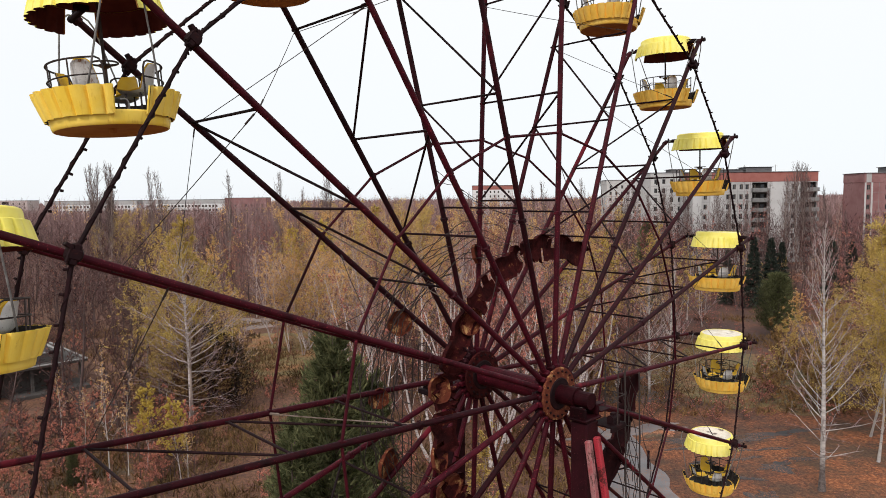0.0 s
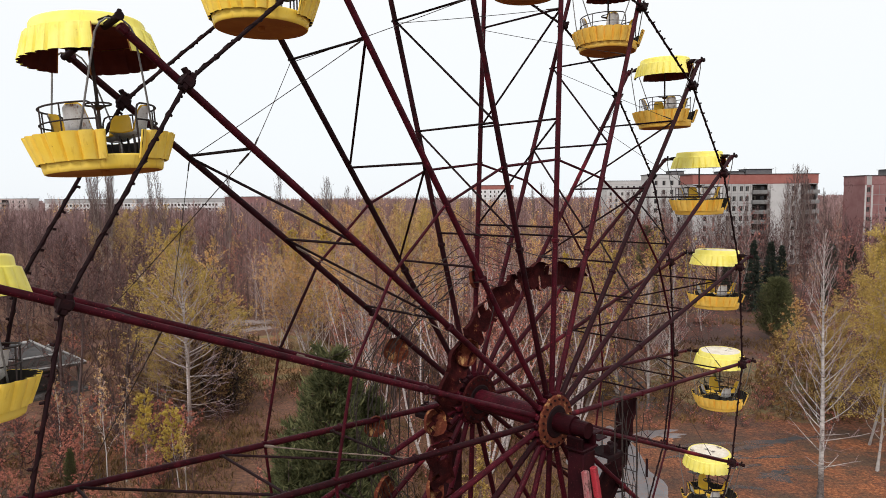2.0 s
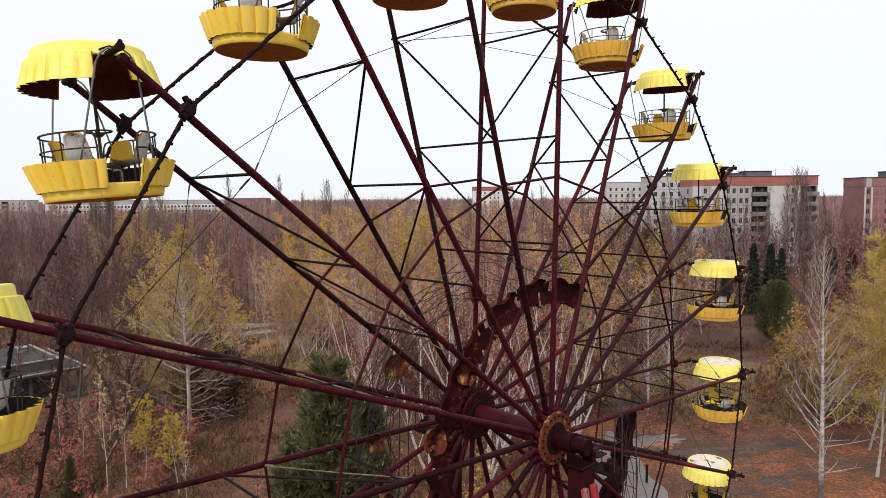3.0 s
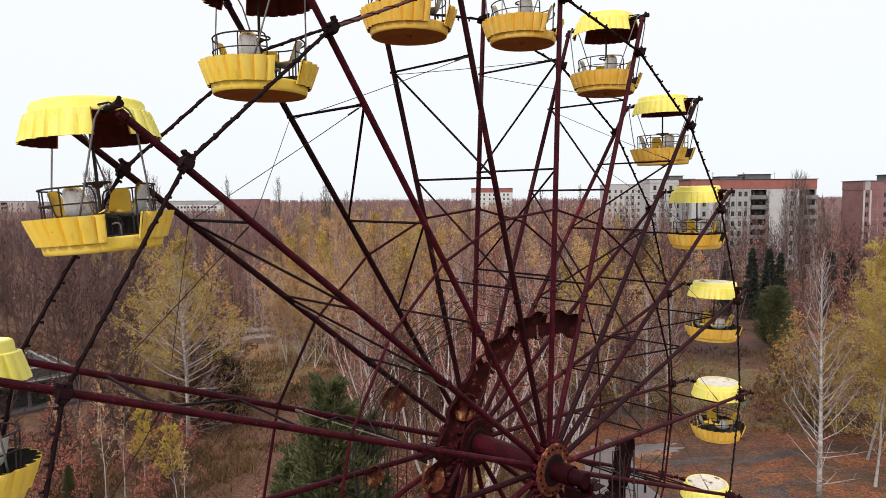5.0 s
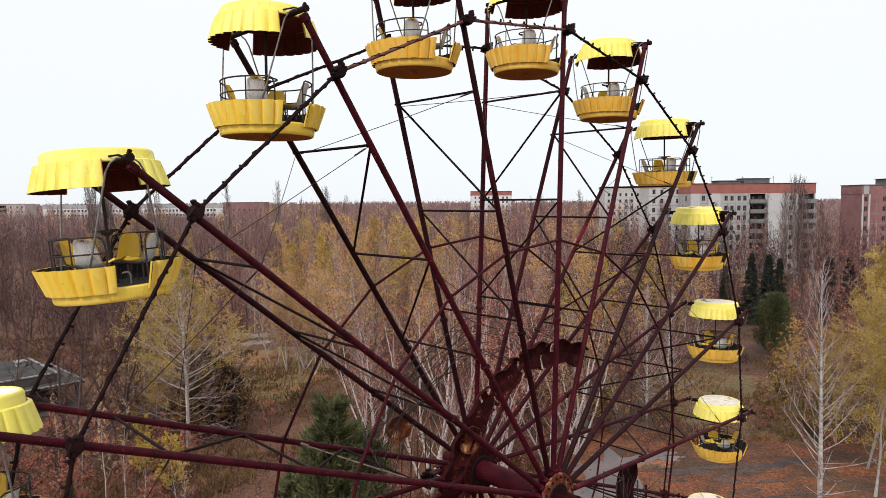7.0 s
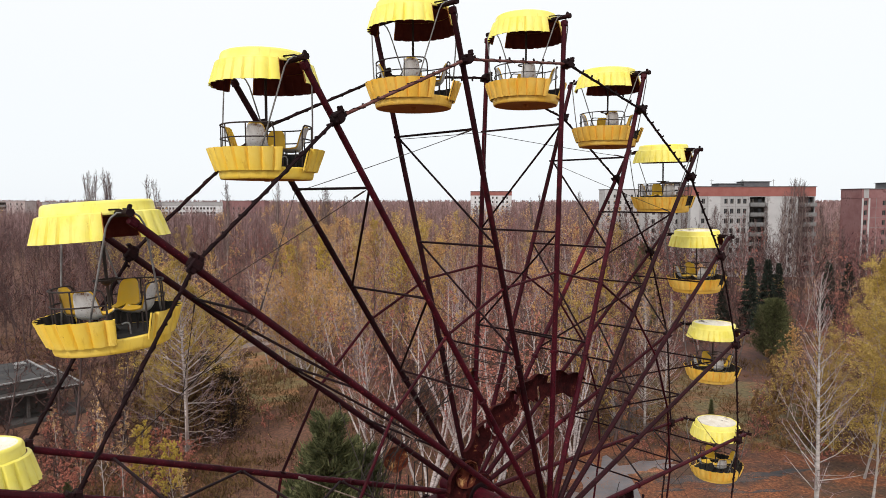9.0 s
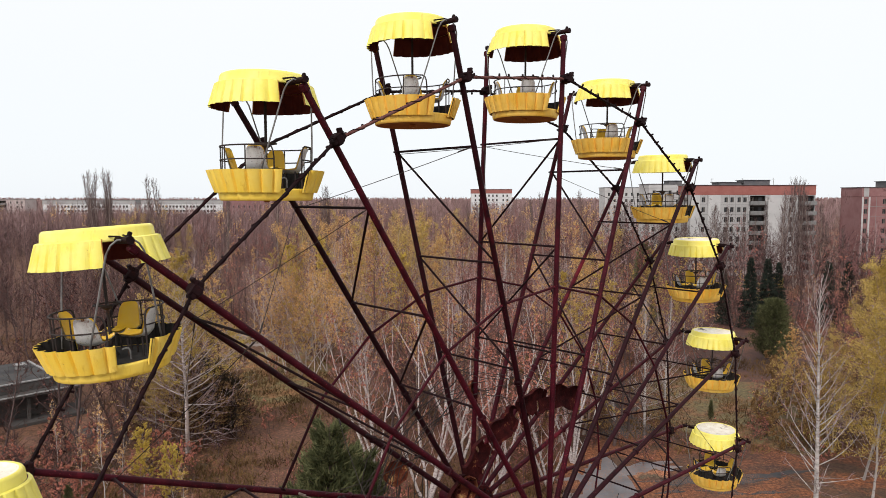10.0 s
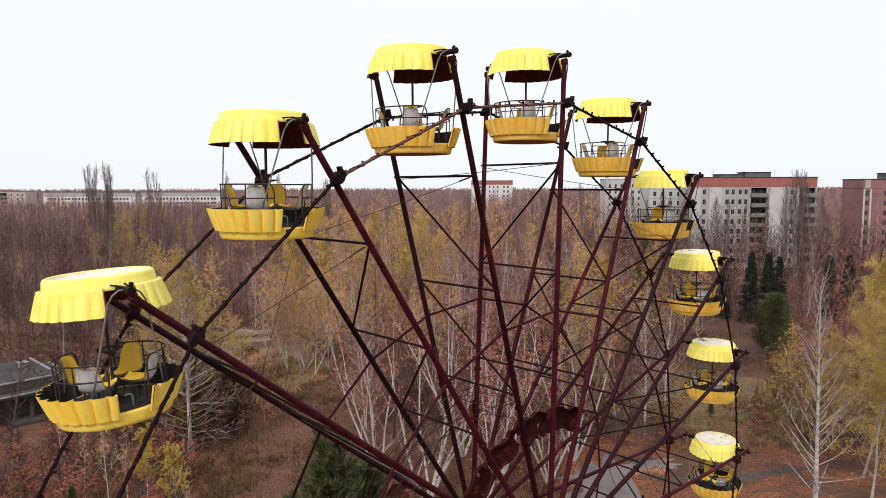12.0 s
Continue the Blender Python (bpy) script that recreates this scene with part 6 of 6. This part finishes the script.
frame_mat = painted("peeling_window_frame", (0.20, 0.18, 0.16), (0.14, 0.12, 0.10), (0.09, 0.06, 0.04), 0.6, 2.0, 0.8)

WIN_W, WIN_H, STOREY = 0.98, 1.42, 2.8
pane_mesh = Build().box(pose(0, 0, 0), WIN_W, 0.03, WIN_H).mesh("pane", pane_mat)
b = Build()
for x in (-WIN_W / 2 + 0.04, 0.1, WIN_W / 2 - 0.04):
    b.box(pose(x, 0, 0), 0.08, 0.07, WIN_H)
for z in (-WIN_H / 2 + 0.04, WIN_H / 2 - 0.04):
    b.box(pose(0, 0, z), WIN_W, 0.06, 0.08)
window_mesh = b.mesh("window", frame_mat)
balcony_mesh = Build().box(pose(0, -0.6, -0.05), 4.8, 1.3, 0.16, 0.02).box(pose(0, -1.2, 0.5), 4.8, 0.10, 0.95, 0.02).box(pose(-2.35, -0.6, 0.5), 0.10, 1.2, 0.95, 0.02).box(pose(2.35, -0.6, 0.5), 0.10, 1.2, 0.95, 0.02).mesh("balcony", parapet_mat)


def wall_with_holes(width, storeys, base, top, holes, depth=0.35):
    """A wall facing -y along x from 0 to width; holes are (x, z, w, h), with their reveals."""
    xs = sorted({0.0, width, *[round(h[0] - h[2] / 2, 3) for h in holes], *[round(h[0] + h[2] / 2, 3) for h in holes]})
    zs = sorted({base, top, *[round(h[1] - h[3] / 2, 3) for h in holes], *[round(h[1] + h[3] / 2, 3) for h in holes]})
    inside = lambda x, z: any(abs(x - h[0]) < h[2] / 2 and abs(z - h[1]) < h[3] / 2 for h in holes)
    b = Build()
    for x0, x1 in zip(xs, xs[1:]):
        for z0, z1 in zip(zs, zs[1:]):
            if not inside((x0 + x1) / 2, (z0 + z1) / 2):
                b.add([(x0, 0, z0), (x1, 0, z0), (x1, 0, z1), (x0, 0, z1)], [(0, 1, 2, 3)])
    for x, z, w, h in holes:
        x0, x1, z0, z1 = x - w / 2, x + w / 2, z - h / 2, z + h / 2
        b.add([(x0, 0, z0), (x1, 0, z0), (x1, 0, z1), (x0, 0, z1), (x0, depth, z0), (x1, depth, z0), (x1, depth, z1), (x0, depth, z1)], [(0, 4, 5, 1), (1, 5, 6, 2), (2, 6, 7, 3), (3, 7, 4, 0)])
    return b


def block(x, y, turn, width, deep, storeys, windows, balconies, body, band, label, blanks=(), band_h=2.6, group="apartment blocks", lifts=(), base=-1.7, seams=(), broad=1.0, glazed=True):
    """A panel block. windows and balconies: places along the front; blanks: stretches of lighter wall."""
    t = thing("apartment_block", pose(x, y, base, 0, 0, turn), label, "apartment block", group)
    top = storeys * STOREY + 0.8
    holes = [(wx, 0.8 + STOREY * (s + 0.5), WIN_W * broad, WIN_H) for wx in windows for s in range(storeys)]
    holes += [(bx, 0.8 + STOREY * (s + 0.5) + 0.05, 4.4, 2.3) for bx in balconies for s in range(storeys)]
    front = wall_with_holes(width, storeys, 0.0, top, holes)
    me = front.mesh("front_wall", body)
    bm = bmesh.new()
    bm.from_mesh(me)
    bmesh.ops.remove_doubles(bm, verts=bm.verts, dist=0.002)
    bm.to_mesh(me)
    bm.free()
    part("front_wall", me, t, None, "weathered concrete panel wall")
    b = Build().add([(0, 0, 0), (0, deep, 0), (0, deep, top), (0, 0, top), (width, 0, 0), (width, deep, 0), (width, deep, top), (width, 0, top)], [(0, 3, 2, 1), (4, 5, 6, 7), (1, 2, 6, 5)])
    part("side_wall", b.mesh("side_wall", body), t, None, "weathered concrete panel wall")
    # black sheet put in for the dark of the rooms behind the openings
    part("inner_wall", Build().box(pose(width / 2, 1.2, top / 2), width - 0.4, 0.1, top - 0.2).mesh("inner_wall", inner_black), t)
    part("attic_band", Build().box(pose(width / 2, deep / 2, top + band_h / 2), width + 0.16, deep + 0.16, band_h, 0.04).mesh("attic_band", band), t, None, "red brick attic band" if band in (brick_red, brick_pale) else "grey attic band")
    roof = part("roof", Build().box(pose(width / 2, deep / 2, top + band_h + 0.08), width + 0.6, deep + 0.6, 0.16, 0.03).mesh("roof", roofing), t)
    for lx, lw, lh in lifts:
        part("lift_house", Build().box(pose(lx, deep / 2, top + band_h + 0.1 + lh / 2), lw, 5.0, lh, 0.05).box(pose(lx, deep / 2, top + band_h + 0.15 + lh), lw + 0.7, 5.6, 0.14, 0.03).mesh("lift_house", roofing), roof, None, "dark grey lift machine house")
    for x0, x1 in blanks:
        part("blank_panel", Build().box(pose((x0 + x1) / 2, -0.06, top / 2), x1 - x0, 0.12, top - 0.1, 0.02).mesh("blank_panel", panel_white), t, None, "pale blank end panel")
    for s in range(1, storeys):
        part("panel_joint", Build().box(pose(width / 2, -0.005, 0.8 + STOREY * s), width, 0.03, 0.10).mesh("panel_joint", joint_mat), t)
    for jx in seams:
        part("panel_seam", Build().box(pose(jx, -0.004, top / 2), 0.09, 0.03, top).mesh("panel_seam", joint_mat), t)
    for wx in windows:
        for s in range(storeys):
            w = part("window", window_mesh, t, pose(wx, 0.22, 0.8 + STOREY * (s + 0.5)) @ Matrix.Diagonal((broad, 1, 1, 1)))
            if glazed:
                part("pane", pane_mesh, w, pose(0, 0.03, 0))
    for bx in balconies:
        for s in range(storeys):
            bal = part("balcony", balcony_mesh, t, pose(bx, 0, 0.8 + STOREY * s + 0.05))
            part("window", window_mesh, bal, pose(-1.2, 0.9, 1.3))
            part("door_pane", pane_mesh, bal, pose(1.1, 0.95, 1.3))
    return t


# the block with the red attic band, and its neighbours
main = block(70.9, 190.0, 0, 35.5, 10, 8, [3.7, 10.15, 11.85, 13.85, 15.5, 28.7], [19.1, 33.0], panel_grey, brick_red, "nine-storey grey panel apartment block with a red brick attic", [(0.1, 2.6), (5.1, 8.5), (22.1, 26.5)], 2.7, lifts=((12.2, 6.6, 0.8), (19.9, 7.4, 1.4)), base=-0.3, seams=(4.8, 11.0, 12.85, 14.7, 16.4, 27.6, 29.9))
for s in range(8):
    w = part("window", window_mesh, main, pose(-0.05, 3.4, 0.8 + STOREY * (s + 0.5), 0, 0, 270))
    part("pane", pane_mesh, w, pose(0, 0.02, 0))
for x in (7.9, 16.9, 25.9, 32.4):
    part("aerial", Build().tube((x, 5, 25.9), (x, 5, 28.2), 0.05, n=6).tube((x - 0.5, 5, 27.8), (x + 0.5, 5, 27.8), 0.03, n=6).mesh("aerial", frame_mat), main)
side = block(120.3, 191.0, 0, 40, 10, 8, [1.2, 6.5, 8.2, 14.5, 20, 26, 32], [11.4, 29], brick_pale, brick_pale, "nine-storey apartment block with hazed pale red brick walls", [(0.05, 0.5), (1.9, 2.4)], 2.6, lifts=((13.0, 9.0, 1.7),), base=-0.8, seams=(4.2, 7.35, 17.2))
part("stair_panel", Build().box(pose(1.2, -0.04, 24.5), 1.5, 0.1, 2.6, 0.02).mesh("stair_panel", panel_grey), side, None, "grey concrete stair panel")
block(64.0, 206.0, 0, 13.6, 10, 9, [1.6 + 2.45 * i for i in range(5)], [], panel_white, panel_white, "white nine-storey apartment block behind bare trees", (), 1.2, lifts=((9, 4, 1.0),), base=-1.0)
block(73.5, 300.0, 0, 22, 11, 9, [1.8 + 2.6 * i for i in range(8)], [], panel_white, panel_white, "white apartment block far behind bare trees", (), 1.6, base=-1.2)
block(19.2, 422.0, 0, 25.4, 12, 9, [2.5, 5, 7.5, 11, 13.5, 16, 20, 22.5], [], panel_far, brick_red, "distant white block with a red upper storey", (), 2.6)
block(-251.0, 422.0, 0, 58, 12, 6, [3.2 + 6.5 * i + d for i in range(8) for d in (0, 2.3, 4.3)], [], panel_far, panel_grey, "long distant white apartment block with a grey attic", (), 2.6, base=-0.1, broad=1.4, glazed=False)
block(-190.0, 424.0, 0, 52, 12, 6, [3.2 + 6.5 * i + d for i in range(7) for d in (0, 2.3, 4.3)], [], panel_far, panel_grey, "long distant white apartment block with a grey attic", (), 2.6, base=-0.1, broad=1.4, glazed=False)
block(-137.6, 423.0, 0, 26, 12, 6, [3 + 3.4 * i for i in range(7)], [], brick_pale, brick_pale, "distant hazed pale red brick apartment block", (), 3.4, base=-0.1)
block(-300.0, 422.0, 0, 38, 12, 7, [29, 33, 36], [24], panel_pink, panel_pink, "distant pinkish apartment block", (), 0.6, base=-0.3)


# ---- low flat-roofed pavilion among the trees ----
# Grimy concrete with the shade under the roof slab put into its colour.
grime_shade = painted("grimy_shaded_concrete", (0.055, 0.050, 0.048), (0.095, 0.088, 0.084), (0.035, 0.027, 0.023), 0.55, 0.8, 0.9)
lip_mat = painted("dull_concrete_lip", (0.24, 0.235, 0.23), (0.34, 0.335, 0.33), (0.09, 0.08, 0.075), 0.55, 0.9, 0.9)
tar = painted("wet_tar_roof", (0.055, 0.054, 0.056), (0.092, 0.088, 0.086), (0.10, 0.055, 0.035), 0.60, 0.6, 1.0, None, 0.03)
pav = thing("pavilion", pose(-37.0, 68.2, 0, 0, 0, 47), "low ruined concrete pavilion with a flat tarred roof", "pavilion")
part("wall", Build().box(pose(-9, 6.5, 1.4), 14, 9, 2.8, 0.05).mesh("wall", grime_shade), pav, None, "grimy concrete wall, darkened for shade")
part("roof_slab", Build().box(pose(-8.5, 6.0, 2.93), 17.0, 12, 0.24, 0.05).mesh("roof_slab", grime_shade), pav, None, "grey concrete roof slab")
part("roof_edge", Build().box(pose(-9.4, 6.6, 3.5), 14.6, 9.8, 0.9, 0.05).mesh("roof_edge", grime_shade), pav)
part("roof_lip", Build().box(pose(-9.4, 1.75, 4.0), 14.8, 0.22, 0.16, 0.03).box(pose(-2.05, 6.6, 4.0), 0.22, 9.6, 0.16, 0.03).mesh("roof_lip", lip_mat), pav, None, "pale concrete roof lip")
part("canopy_lip", Build().box(pose(-8.5, 0.05, 3.10), 17.0, 0.2, 0.12, 0.02).box(pose(-0.05, 6.0, 3.10), 0.2, 11.7, 0.12, 0.02).mesh("canopy_lip", lip_mat), pav, None, "pale concrete canopy lip")
part("roof_deck", Build().box(pose(-9.4, 6.6, 3.97), 14.2, 9.4, 0.06, 0.01).mesh("roof_deck", tar), pav, None, "black tarred roof deck")
part("roof_vent", Build().box(pose(-3.8, 7.6, 4.25), 0.8, 0.8, 0.5, 0.04).box(pose(-3.8, 7.6, 4.55), 1.1, 1.1, 0.12, 0.03).mesh("roof_vent", lip_mat), pav)
part("terrace", Build().box(pose(-3.5, 1.5, 0.2), 7, 4, 0.5, 0.05).mesh("terrace", grime_shade), pav)
for x in (-0.6, -5.0, -9.5):
    part("pillar", Build().box(pose(x, 0.6, 1.4), 0.3, 0.3, 2.8, 0.03).mesh("pillar", grime_shade), pav)
